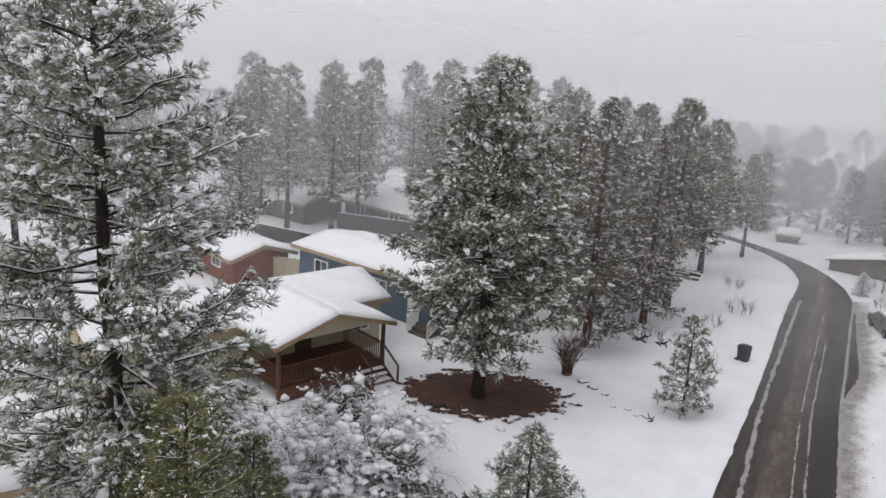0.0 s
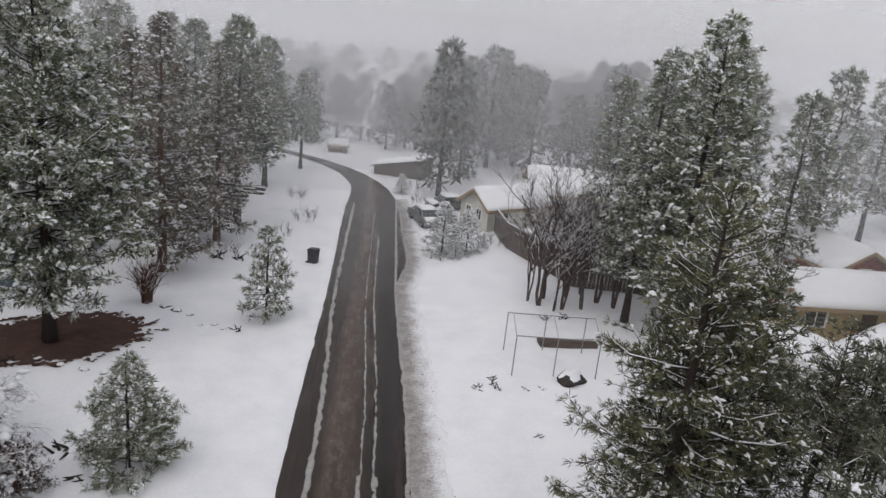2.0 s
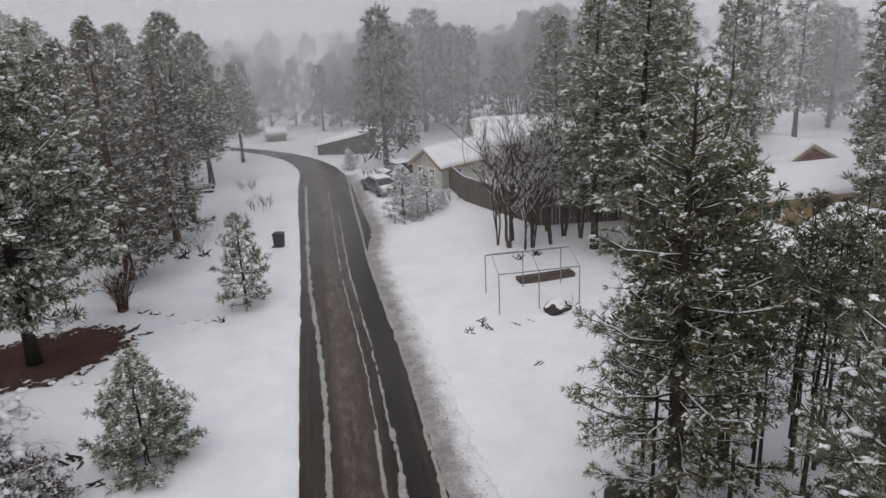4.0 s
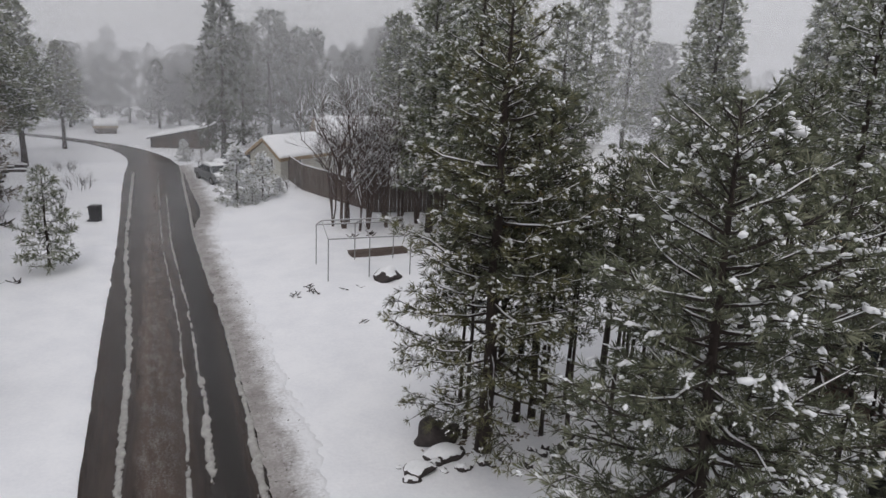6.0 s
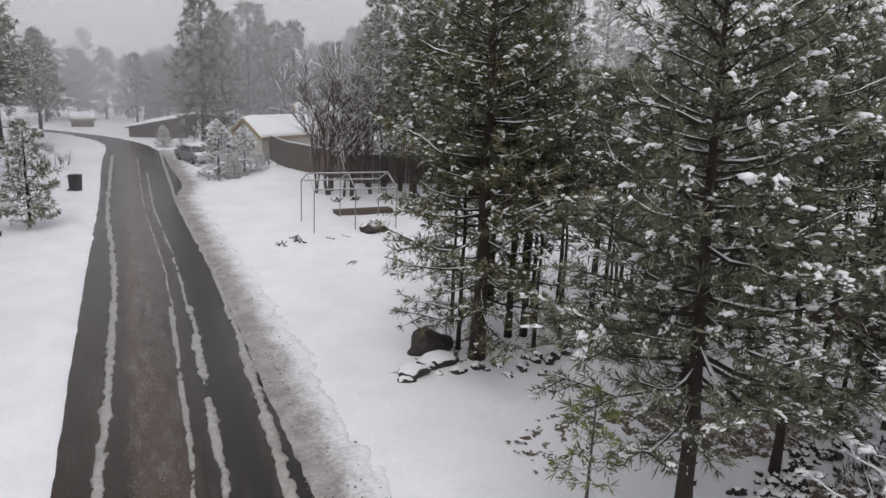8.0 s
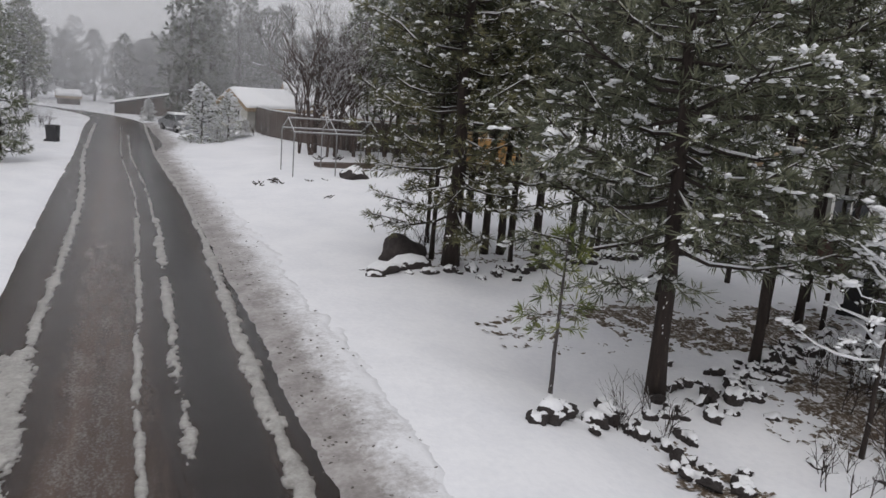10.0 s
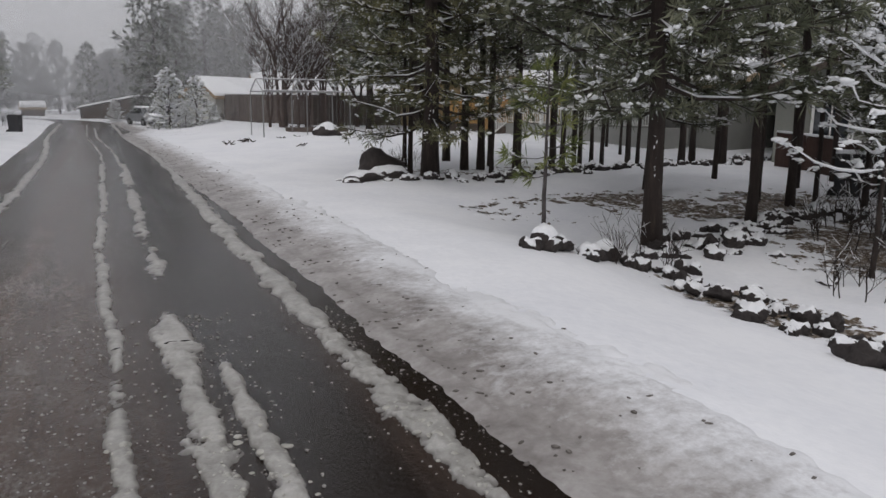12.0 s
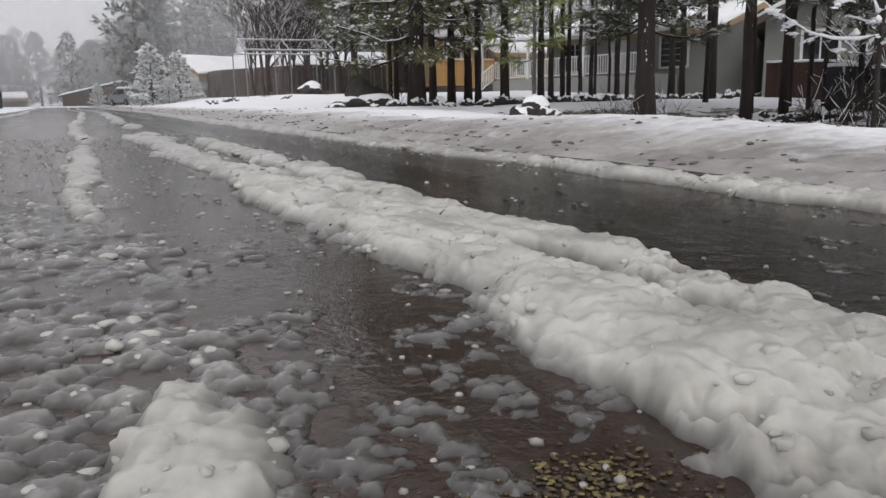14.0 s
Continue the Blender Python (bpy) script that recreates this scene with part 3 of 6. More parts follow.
def slush_crumbs():
    """Loose crumbs thrown beside the ridges."""
    rng = random.Random(8)
    pl, sz = [], []
    while len(pl) < 2600:
        y = -0.2 + 7.0 * rng.random() ** 1.6
        x = rng.choice((-0.05, 0.55, 0.6, 1.66, 1.95, -0.4, -0.8)) + rng.gauss(0, 0.2)
        if not -1.4 < x < 2.2:
            continue
        if slush_height(x, y, True) > 0.006:
            continue
        r = rng.choice((0.0012, 0.002, 0.003, 0.0045)) * (1 + 0.35 * max(y, 0)) * rng.uniform(0.6, 1.2)
        pl.append((x, y, lane_z(x, y) + r * 0.1))
        sz.append((r * rng.uniform(0.9, 1.6), r * rng.uniform(0.8, 1.2), r * rng.uniform(0.5, 0.9)))
    return lumps("slush_crumbs", "small loose crumbs of slush on the lane", pl, sz, SLUSH_CRUMB, ICO0, 5)


slush_crumbs()


def slush_lumps():
    """Rounded lumps of wet snow, half sunk in the ridges and strewn beside them."""
    rng = random.Random(18)
    pl, sz = [], []
    while len(pl) < 1500:
        y = 0.05 + 4.2 * rng.random() ** 1.5
        kind = rng.random()
        if kind < 0.4:
            x, big = 0.58 + rng.gauss(0, 0.16), 1.0
        elif kind < 0.54:
            x, big = 1.66 + rng.gauss(0, 0.13), 1.2
        elif kind < 0.68:
            x, big = -0.06 + rng.gauss(0, 0.08), 0.9
        elif kind < 0.74:
            x, big = 1.95 + rng.gauss(0, 0.12), 0.9
        else:
            x, big = rng.uniform(-1.1, 0.25), 0.6
        h = max(slush_height(x, y, True), film_height(x, y, True), 0)
        if h < 0.006 and rng.random() < 0.93:
            continue
        r = big * (0.003 + 0.008 * rng.random() ** 3) * (1 + 0.45 * max(y, 0))
        pl.append((x, y, lane_z(x, y) + h - r * (0.5 if h > 0.012 else 0.25)))
        sz.append((r * rng.uniform(1.0, 1.6), r * rng.uniform(0.8, 1.2), r * rng.uniform(0.45, 0.8)))
    return lumps("slush_lumps", "rounded wet lumps of grey-white slush", pl, sz, SLUSH_LUMP, ICO1B, 25)


slush_lumps()


def leaf_scraps():
    """A few wet autumn leaves and bits of grit on the asphalt."""
    rng = random.Random(28)
    pl, sz = [], []
    for k in range(390):
        if k < 320:
            x, y = 0.245 + rng.gauss(0, 0.035), 0.30 + rng.gauss(0, 0.025)
            r = rng.uniform(0.001, 0.003)
        else:
            x, y = rng.uniform(-0.5, 1.6), -0.1 + 3.0 * rng.random() ** 1.5
            r = rng.uniform(0.0007, 0.0018) * (1 + 0.5 * max(y, 0))
        pl.append((x, y, lane_z(x, y) + max(0.001, slush_height(x, y, True), film_height(x, y, True)) + r * 0.1))
        sz.append((r * rng.uniform(1.0, 2.2), r, r * 0.25))
    ob = lumps("leaf_scrap", "wet brown and yellow leaf scraps on the asphalt", pl, sz, LEAF, ICO0, 9)
    return tagged(ob, category="leaf litter")


LEAF = needles("wet_leaves", (0.02, 0.014, 0.008), (0.07, 0.045, 0.015), (0.22, 0.17, 0.06))
leaf_scraps()


def margin_crumbs():
    """Dark clods and grit thrown out over the snow by the wheels."""
    rng = random.Random(88)
    pl, sz = [], []
    while len(pl) < 900:
        y = -0.5 + 60 * rng.random() ** 1.7
        off = 2.15 + abs(rng.gauss(0, 0.55))
        if rng.random() < 0.25:
            off = -2.2 - abs(rng.gauss(0, 0.3))
        x = off - 2.27 - LANE[0] + float(np.interp(y + LANE[1], EDGE_Y, RIGHT_X))
        r = rng.uniform(0.006, 0.02) * (1 + 0.02 * y)
        pl.append((x, y, max(lane_z(x, y) + max(margin_height(x, y, True), 0), ground_z(x + LANE[0], y + LANE[1])) + r * 0.15))
        sz.append((r * rng.uniform(0.9, 2.0), r, r * rng.uniform(0.3, 0.6)))
    ob = lumps("slush_clods", "small dark clods of dirty slush beside the lane", pl, sz, SLUSH_CLOD, ICO0, 15)
    return ob


SLUSH_CLOD = surface("dark_slush_clods", [(0.3, (0.05, 0.042, 0.036)), (0.7, (0.22, 0.20, 0.185))], 5.0, 0.6, 0.5, 30.0, bump_dist=0.01)
margin_crumbs()

# ---- trees ----


def unit(a):
    return a / np.maximum(np.linalg.norm(a, axis=-1, keepdims=True), 1e-9)


def tuft_mesh(name, P, D, S, blades, width, mat, parent, rs):
    """Needle tufts: fans of narrow blades from one root each."""
    n = len(P)
    spread = unit(D[:, None, :] * 0.75 + rs.normal(0, 0.62, (n, blades, 3)))
    spread[:, :, 2] -= 0.05
    tips = P[:, None, :] + spread * (S[:, None, None] * rs.uniform(0.65, 1.1, (n, blades, 1)))
    side = unit(np.cross(spread, rs.normal(0, 1, (n, blades, 3)))) * width * rs.uniform(0.6, 1.3, (n, blades, 1))
    mid = P[:, None, :] + (tips - P[:, None, :]) * 0.55
    k = 1 + 3 * blades
    V = np.empty((n, k, 3))
    V[:, 0] = P
    V[:, 1::3], V[:, 2::3], V[:, 3::3] = mid - side, mid + side, tips
    V = V.reshape(-1, 3)
    base = (np.arange(n) * k)[:, None]
    b = np.arange(blades)[None, :] * 3
    F = np.stack([np.broadcast_to(base, (n, blades)), base + b + 1, base + b + 3, base + b + 2], -1).reshape(-1, 4)
    me = bpy.data.meshes.new(name)
    me.vertices.add(len(V))
    me.vertices.foreach_set("co", V.astype(np.float32).ravel())
    me.loops.add(F.size)
    me.loops.foreach_set("vertex_index", F.astype(np.int32).ravel())
    me.polygons.add(len(F))
    me.polygons.foreach_set("loop_start", np.arange(0, F.size, 4, dtype=np.int32))
    me.update(calc_edges=True)
    me.materials.append(mat)
    ob = new(name, me)
    ob.parent = parent
    return tagged(ob, kind="stuff")


def pine(label, seed, H, R, bare, limbs_n, spacing, size, blades, width, snow, needle, bark, trunk_r, power=0.8, lean=(0, 0), droop=0.15, snow_size=1.0, group="", sides=8, split=False, lite=False, trunk_snow=0, limb_snow=1.0, low=0.72):
    """A snow-laden pine: a tapered trunk, limbs, needle tufts and snow loads."""
    rng, rs = random.Random(seed), np.random.RandomState(seed)
    top = thing("pine_tree", label, "tree", None, group)
    wob = [(rng.uniform(-1, 1), rng.uniform(-1, 1)) for _ in range(8)]
    line = []
    for i in range(10):
        t = i / 9
        w = 0.02 * H * t * (1 - t)
        a = wob[min(7, int(t * 7.9))]
        line.append(Vector((lean[0] * t * H + a[0] * w, lean[1] * t * H + a[1] * w, t * H - 0.15)))

    def on_trunk(z):
        k = min(max(z / H * 9, 0), 8.999)
        i = int(k)
        return line[i].lerp(line[i + 1], k - i)

    g = Geo()
    g.tube(line, [trunk_r * (1.25 if i == 0 else 1) * (1 - i / 9) ** 0.85 + 0.012 for i in range(10)], sides)
    part("trunk", g, bark, top, "", True)
    gl, gs = Geo(), Geo()
    for _ in range(int(trunk_snow)):
        z = rng.uniform(0.2, bare * H + 1.5)
        o, turn = on_trunk(z), -2.3 + rng.gauss(0, 0.5)
        rr, q = trunk_r * (1 - z / H) ** 0.85 * 0.98, rng.uniform(0.006, 0.022)
        gs.blob((o.x + rr * math.cos(turn), o.y + rr * math.sin(turn), o.z), (q * 0.4, q, q * rng.uniform(0.7, 2.2)), rng, 0.65, turn)
    P, D = [], []
    az = rng.uniform(0, 6.28)
    for k in range(limbs_n):
        u = (k + rng.random()) / limbs_n
        z = bare * H + (1 - bare) * H * 0.985 * u
        az += 2.4 + rng.uniform(-0.5, 0.5)
        prof = (1 - u) ** power * (low + (1 - low) * min(1, u / 0.25)) + 0.05
        L = R * prof * rng.uniform(0.62, 1.12)
        rise = -droop + 0.75 * u + rng.uniform(-0.15, 0.15)
        base = on_trunk(z)
        d = Vector((math.cos(az), math.sin(az), rise)).normalized()
        pts = []
        for s in (0, 0.25, 0.5, 0.75, 1.0):
            p = base + d * L * s
            p.z += L * (-0.12 * math.sin(s * math.pi) * (1 - u) + 0.10 * s * s)
            p += Vector((rng.uniform(-1, 1), rng.uniform(-1, 1), rng.uniform(-0.6, 0.6))) * 0.085 * L * s
            pts.append(p)
        r0 = min(trunk_r * 0.35, 0.012 + 0.013 * L)
        if split and L > 0.35 * R:
            one = Geo()
            one.tube(pts, [r0, r0 * 0.8, r0 * 0.6, r0 * 0.42, r0 * 0.2], 5, False)
            part("limb", one, bark, top, "", True)
        else:
            if lite:
                gl.tube([pts[0], pts[2], pts[4]], [r0, r0 * 0.6, r0 * 0.2], 3, False)
            else:
                gl.tube(pts, [r0, r0 * 0.8, r0 * 0.6, r0 * 0.42, r0 * 0.2], 4, False)
        if not lite and rng.random() < snow * 2.2:
            fat = [r0 * limb_snow * rng.uniform(0.35, 0.95) for _ in pts]
            gs.tube([p + Vector((0, 0, r0 * (0.75 - 0.12 * i))) for i, p in enumerate(pts)], [fat[0] * 0.3, fat[1], fat[2] * 0.9, fat[3] * 0.75, fat[4] * 0.35], 4, False)
        twigs = max(3, int(L / (spacing * 1.25)))
        for t in range(twigs):
            s = 0.18 + 0.82 * (t + rng.random()) / twigs
            q = min(int(s * 4), 3)
            o = pts[q].lerp(pts[q + 1], s * 4 - q)
            turn = rng.choice((-1, 1)) * rng.uniform(0.45, 1.15)
            ca, sa = math.cos(turn), math.sin(turn)
            td = Vector((d.x * ca - d.y * sa, d.x * sa + d.y * ca, d.z * 0.6 + rng.uniform(-0.18, 0.3))).normalized()
            tl = (0.18 + 0.34 * (1.1 - s)) * L * rng.uniform(0.6, 1.2) + 0.12
            e = o + td * tl
            if not lite:
                gl.tube([o, e], [r0 * 0.32 + 0.004, 0.004], 3, False)
            m = max(1, int(tl / spacing))
            for i in range(m):
                f = (i + rng.uniform(0.4, 1.0)) / m
                P.append(o.lerp(e, f))
                D.append((td + d * 0.3 + Vector((0, 0, 0.25))).normalized())
        P.append(pts[4])
        D.append(d)
    P.append(line[-1] + Vector((0, 0, 0.05)))
    D.append(Vector((0, 0, 1)))
    part("twig", gl, bark, top, "", True, "stuff")
    P, D = np.array([tuple(p) for p in P]), np.array([tuple(p) for p in D])
    S = size * rs.uniform(0.7, 1.25, len(P))
    tuft_mesh("foliage", P, D, S, blades, width, needle, top, rs)
    for i in range(len(P)):
        if rng.random() < snow * 1.5:
            turn = math.atan2(D[i][1], D[i][0])
            for _ in range(rng.choice((1, 2, 2, 3))):
                c = P[i] + D[i] * S[i] * rng.uniform(0.0, 0.8) + np.array([rng.gauss(0, 1), rng.gauss(0, 1), 0.3 * rng.gauss(0, 1)]) * S[i] * 0.18
                if rng.random() < 0.2:
                    r = S[i] * snow_size * rng.uniform(0.08, 0.17)
                    for k in range(5):
                        f = k / 4
                        q = r * (0.85 - 0.4 * f) * rng.uniform(0.7, 1.1)
                        o = c + D[i] * r * (2.6 * f - 1.0)
                        gs.blob((o[0] + rng.gauss(0, 0.25) * r, o[1] + rng.gauss(0, 0.25) * r, c[2] + r * (0.3 - 1.5 * f * f)), (q * rng.uniform(1.0, 1.6), q * rng.uniform(0.6, 0.9), q * rng.uniform(0.45, 0.8)), rng, 0.55, turn + rng.gauss(0, 0.3))
                else:
                    r = S[i] * snow_size * (0.045 + 0.10 * rng.random() ** 1.6)
                    for k in range(2):
                        o = c + D[i] * r * rng.uniform(-1.6, 1.6)
                        gs.blob((o[0], o[1], o[2] + r * rng.uniform(-0.5, 0.3)), (r * rng.uniform(0.9, 2.0), r * rng.uniform(0.4, 0.75), r * rng.uniform(0.35, 0.7)), rng, 0.55, turn + rng.gauss(0, 0.5))
    if gs.v:
        part("snow_load", gs, SNOW_ON, top, "white snow on the limbs", True, "stuff")
    return top


def at(x, y, turn=0.0, s=1.0, dz=0.0):
    return Matrix.Translation((x, y, ground_z(x, y) + dz)) @ Matrix.Rotation(turn, 4, "Z") @ Matrix.Scale(s, 4)


def place(ob, x, y, turn=0.0, dz=0.0):
    ob.matrix_basis = at(x, y, turn, 1.0, dz)
    return ob


def more(ob, x, y, turn, s, dz=0.0):
    """A further tree of the same growth, at its own size."""
    c = copy_thing(ob, Matrix.Translation((x, y, ground_z(x, y) + dz)) @ Matrix.Rotation(turn, 4, "Z"))
    c.scale = (s, s, s)
    return c


# near pines by the stone border
place(pine("tall green pine with snow tufts by the boulder", 11, 12.2, 2.9, 0.13, 108, 0.215, 0.25, 17, 0.0115, 0.36, NEEDLE_GREEN, BARK, 0.2, 0.48, snow_size=1.5, split=True, trunk_snow=30, limb_snow=0.8), 8.0, 17.6)
pine_c = place(pine("dark-trunked pine hung with clumps of snow", 23, 10.7, 3.1, 0.26, 100, 0.2, 0.27, 16, 0.0115, 0.24, NEEDLE_DARK, BARK, 0.16, 0.5, (-0.04, 0.01), 0.12, 1.9, split=True, trunk_snow=70, limb_snow=0.8), 8.77, 10.1)
# pines of the left yard
pine_1 = place(pine("large snowy pine standing in bare soil", 5, 14.9, 4.4, 0.15, 145, 0.27, 0.40, 14, 0.029, 0.85, NEEDLE_SNOWY, BARK, 0.28, 0.58, droop=0.0, snow_size=1.7, split=True, low=0.42), -12.6, 32.2)
pine_brown = place(pine("snowy pine with browned inner needles", 7, 13.3, 2.8, 0.1, 120, 0.28, 0.42, 11, 0.038, 0.45, NEEDLE_BROWN, BARK_RED, 0.25, 0.7, snow_size=1.6), -10.7, 41.5)
pine_m = place(pine("snow-dusted roadside pine with dark bare lower trunk", 9, 13.2, 3.0, 0.34, 100, 0.30, 0.46, 10, 0.047, 0.4, NEEDLE_SNOWY, BARK, 0.24, 0.66, snow_size=1.5), -8.9, 52.2)
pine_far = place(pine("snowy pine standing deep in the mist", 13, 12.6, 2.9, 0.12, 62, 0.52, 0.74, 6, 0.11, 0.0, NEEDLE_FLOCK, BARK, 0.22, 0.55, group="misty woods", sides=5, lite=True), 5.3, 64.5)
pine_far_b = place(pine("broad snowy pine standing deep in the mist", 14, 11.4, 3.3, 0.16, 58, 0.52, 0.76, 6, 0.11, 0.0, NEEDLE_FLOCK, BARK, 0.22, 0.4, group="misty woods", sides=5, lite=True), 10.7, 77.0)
young = place(pine("young snow-covered pine on the open snow", 15, 4.1, 1.85, 0.03, 58, 0.14, 0.28, 16, 0.013, 0.55, NEEDLE_SNOWY, BARK, 0.06, 0.85, snow_size=1.3, split=True), -6.7, 23.8)
small = place(pine("small snowy pine beside the lane", 17, 4.6, 1.4, 0.12, 46, 0.17, 0.28, 14, 0.017, 0.5, NEEDLE_SNOWY, BARK, 0.07, 0.6, snow_size=1.4), -4.45, 36.6)
place(pine("big snow-dusted pine towering over the yard", 19, 19.6, 4.2, 0.14, 140, 0.27, 0.38, 13, 0.022, 0.62, NEEDLE_SNOWY, BARK, 0.3, 0.4, snow_size=1.9, split=True), -16.4, 16.3)
pine_t = place(pine("tall open-crowned pine dusted with snow", 29, 15.6, 2.6, 0.2, 120, 0.28, 0.42, 11, 0.036, 0.45, NEEDLE_SNOWY, BARK, 0.22, 0.45, snow_size=1.7), 15.0, 35.6)
more(pine_t, 13.7, 38.4, 2.2, 0.86)
more(pine_t, 17.0, 39.4, 4.0, 0.9)
more(pine_t, 27.8, 34.4, 1.2, 0.88)
more(pine_t, 28.8, 25.6, 3.2, 1.0)
more(pine_t, 33.0, 30.0, 5.2, 0.9)

# ---- the grove beside the lane ----
thin = place(pine("slender dark pine with a bare lower trunk", 31, 9.6, 1.8, 0.5, 48, 0.24, 0.28, 11, 0.02, 0.16, NEEDLE_DARK, BARK, 0.10, 0.45, (0.01, 0.0), group="slender pines of the grove", trunk_snow=26), 9.54, 18.8)
pole = place(pine("thin pole-like young pine trunk in the grove", 33, 7.7, 1.1, 0.62, 22, 0.24, 0.28, 10, 0.022, 0.14, NEEDLE_DARK, BARK, 0.055, 0.5, group="slender pines of the grove"), 7.75, 18.3)
for x, y, turn, s, kind in ((10.0, 18.74, 2.0, 1.0, 0), (11.94, 11.03, 1.0, 0.95, 0), (14.41, 12.26, 3.3, 0.9, 0), (8.2, 17.9, 4.0, 1.05, 0), (11.1, 18.8, 5.1, 0.95, 1), (12.4, 18.9, 0.4, 0.8, 0), (13.1, 18.8, 0.9, 1.0, 1),
                           (13.5, 19.1, 5.0, 1.05, 1), (13.7, 18.8, 3.6, 0.95, 1), (14.3, 19.1, 0.3, 1.0, 1), (20.2, 23.4, 1.8, 0.95, 0), (16.4, 20.5, 4.4, 0.9, 1),
                           (15.0, 18.8, 2.2, 0.95, 1), (17.1, 18.8, 0.9, 1.0, 0), (15.8, 19.3, 5.5, 1.0, 1), (18.0, 19.3, 4.1, 0.95, 0), (18.9, 18.9, 2.5, 1.05, 0), (15.0, 12.1, 1.2, 0.9, 1)):
    more((thin, pole)[kind], x, y, turn, s)
for x, y, turn, s in ((13.4, 20.4, 2.2, 0.9), (15.3, 22.1, 4.1, 0.85), (17.6, 22.5, 0.9, 0.85), (19.1, 22.1, 1.7, 1.15), (19.4, 19.6, 3.9, 1.1), (18.7, 24.8, 5.9, 0.9), (14.0, 12.8, 0.7, 1.0), (16.1, 11.7, 1.9, 1.1), (16.6, 14.0, 4.2, 1.1), (15.3, 15.5, 5.3, 1.05), (18.4, 14.4, 2.4, 1.1)):
    more(pole, x, y, turn, s)
for x, y, turn, s in ((12.2, 14.4, 2.0, 0.72), (13.6, 8.2, 4.0, 0.8), (15.8, 10.0, 0.8, 0.85)):
    more(pine_c, x, y, turn, s)
for x, y, turn, s in ((10.2, 21.4, 2.6, 1.1), (11.6, 21.8, 0.8, 0.95), (9.4, 20.6, 4.2, 0.9), (14.2, 21.6, 5.2, 0.8)):
    more(thin, x, y, turn, s)
for x, y, turn, s in ((8.9, 19.5, 0.4, 0.66), (9.5, 20.6, 1.6, 0.74), (10.8, 19.7, 2.7, 0.7), (8.4, 20.3, 3.8, 0.6), (9.9, 17.9, 4.9, 0.62), (11.9, 17.6, 5.6, 0.74), (12.0, 20.2, 1.1, 0.66), (10.9, 18.2, 3.0, 0.6)):
    more(thin, x, y, turn, s)
place(pine("spindly pine sapling with yellow-green needles", 35, 2.9, 0.6, 0.42, 14, 0.17, 0.24, 14, 0.011, 0.12, NEEDLE_LIME, BARK_GREY, 0.03, 0.4, trunk_snow=60), 6.72, 10.25)

# ---- pines standing further off ----
tall = place(pine("tall snow-dusted pine behind the houses", 37, 13.6, 2.3, 0.26, 90, 0.36, 0.52, 9, 0.05, 0.3, NEEDLE_SNOWY, BARK, 0.2, 0.45, snow_size=1.6, group="pines behind the houses"), -41.2, 52.6)
for x, y, turn, s in ((-37.3, 53.6, 1.0, 0.96), (-39.7, 62.5, 2.0, 1.06), (-36.6, 56.4, 3.0, 0.92), (-38.7, 68.5, 4.0, 1.05), (-35.4, 70.0, 5.0, 1.08), (-46.2, 54.9, 0.6, 1.0), (-37.4, 43.1, 2.5, 0.85), (-45.3, 31.4, 1.7, 1.2), (-49.6, 29.0, 0.2, 1.18), (-42.6, 33.0, 3.9, 1.0), (-33.0, 64.0, 5.2, 1.0), (-30.7, 57.5, 4.4, 0.86), (-28.0, 66.0, 1.1, 1.0),
                      (-24.0, 62.0, 1.0, 1.0), (-19.9, 60.5, 2.0, 0.95), (-52.0, 60.0, 3.0, 1.05), (-48.0, 68.0, 4.0, 1.02), (-25.0, 72.0, 0.5, 1.0), (-57.0, 50.0, 1.4, 1.0), (-21.5, 68.0, 3.4, 0.95), (-44.0, 62.0, 5.6, 1.0),
                      (30.6, 51.5, 1.0, 1.0), (38.4, 58.0, 2.0, 1.05), (23.0, 49.0, 3.0, 0.95), (20.0, 55.0, 4.1, 1.0), (35.0, 44.0, 5.0, 1.05), (41.0, 40.0, 0.6, 1.0), (27.0, 60.0, 2.6, 1.05), (36.0, 35.0, 1.7, 1.0), (34.0, 22.0, 0.2, 1.0), (39.0, 27.0, 3.9, 1.05), (24.0, 43.5, 4.4, 0.9), (16.0, 52.0, 1.1, 0.85)):
    more(tall, x, y, turn, s)
for x, y, turn, s in ((-8.7, 62.0, 1.2, 0.88), (-13.0, 57.5, 2.8, 0.95), (-16.4, 52.5, 4.6, 0.85), (-12.2, 66.5, 0.7, 0.92), (-16.6, 64.0, 3.9, 0.95), (-6.9, 70.5, 5.2, 0.66)):
    more(pine_m, x, y, turn, s)
more(pine_brown, -13.6, 46.0, 2.0, 0.92)
more(pine_brown, -9.2, 47.5, 4.0, 0.86)
rnd = random.Random(4)
spots = [(-7.6, 84.0, 0.62), (-5.0, 88.5, 0.6), (-2.3, 88.7, 0.58), (0.6, 84.0, 0.55), (3.0, 93.6, 0.6), (7.4, 70.0, 0.72), (14.3, 73.1, 0.8), (17.9, 72.6, 0.72), (21.5, 70.0, 0.78), (12.6, 82.0, 0.8), (9.0, 88.0, 0.7), (5.8, 80.0, 0.6), (25.0, 66.0, 0.8), (-11.5, 82.0, 0.72), (-14.0, 78.0, 0.85)]
while len(spots) < 150:
    a, d = radians(rnd.uniform(-70, 66)), rnd.uniform(74, 135)
    x, y = d * math.sin(a), d * math.cos(a)
    if abs(x - road_mid(min(y, 84))) > 5 and not (-9 < x < 5 and y < 84):
        spots.append((x, y, (15.5 - 0.062 * d) / 12.6 * rnd.uniform(0.72, 1.1)))
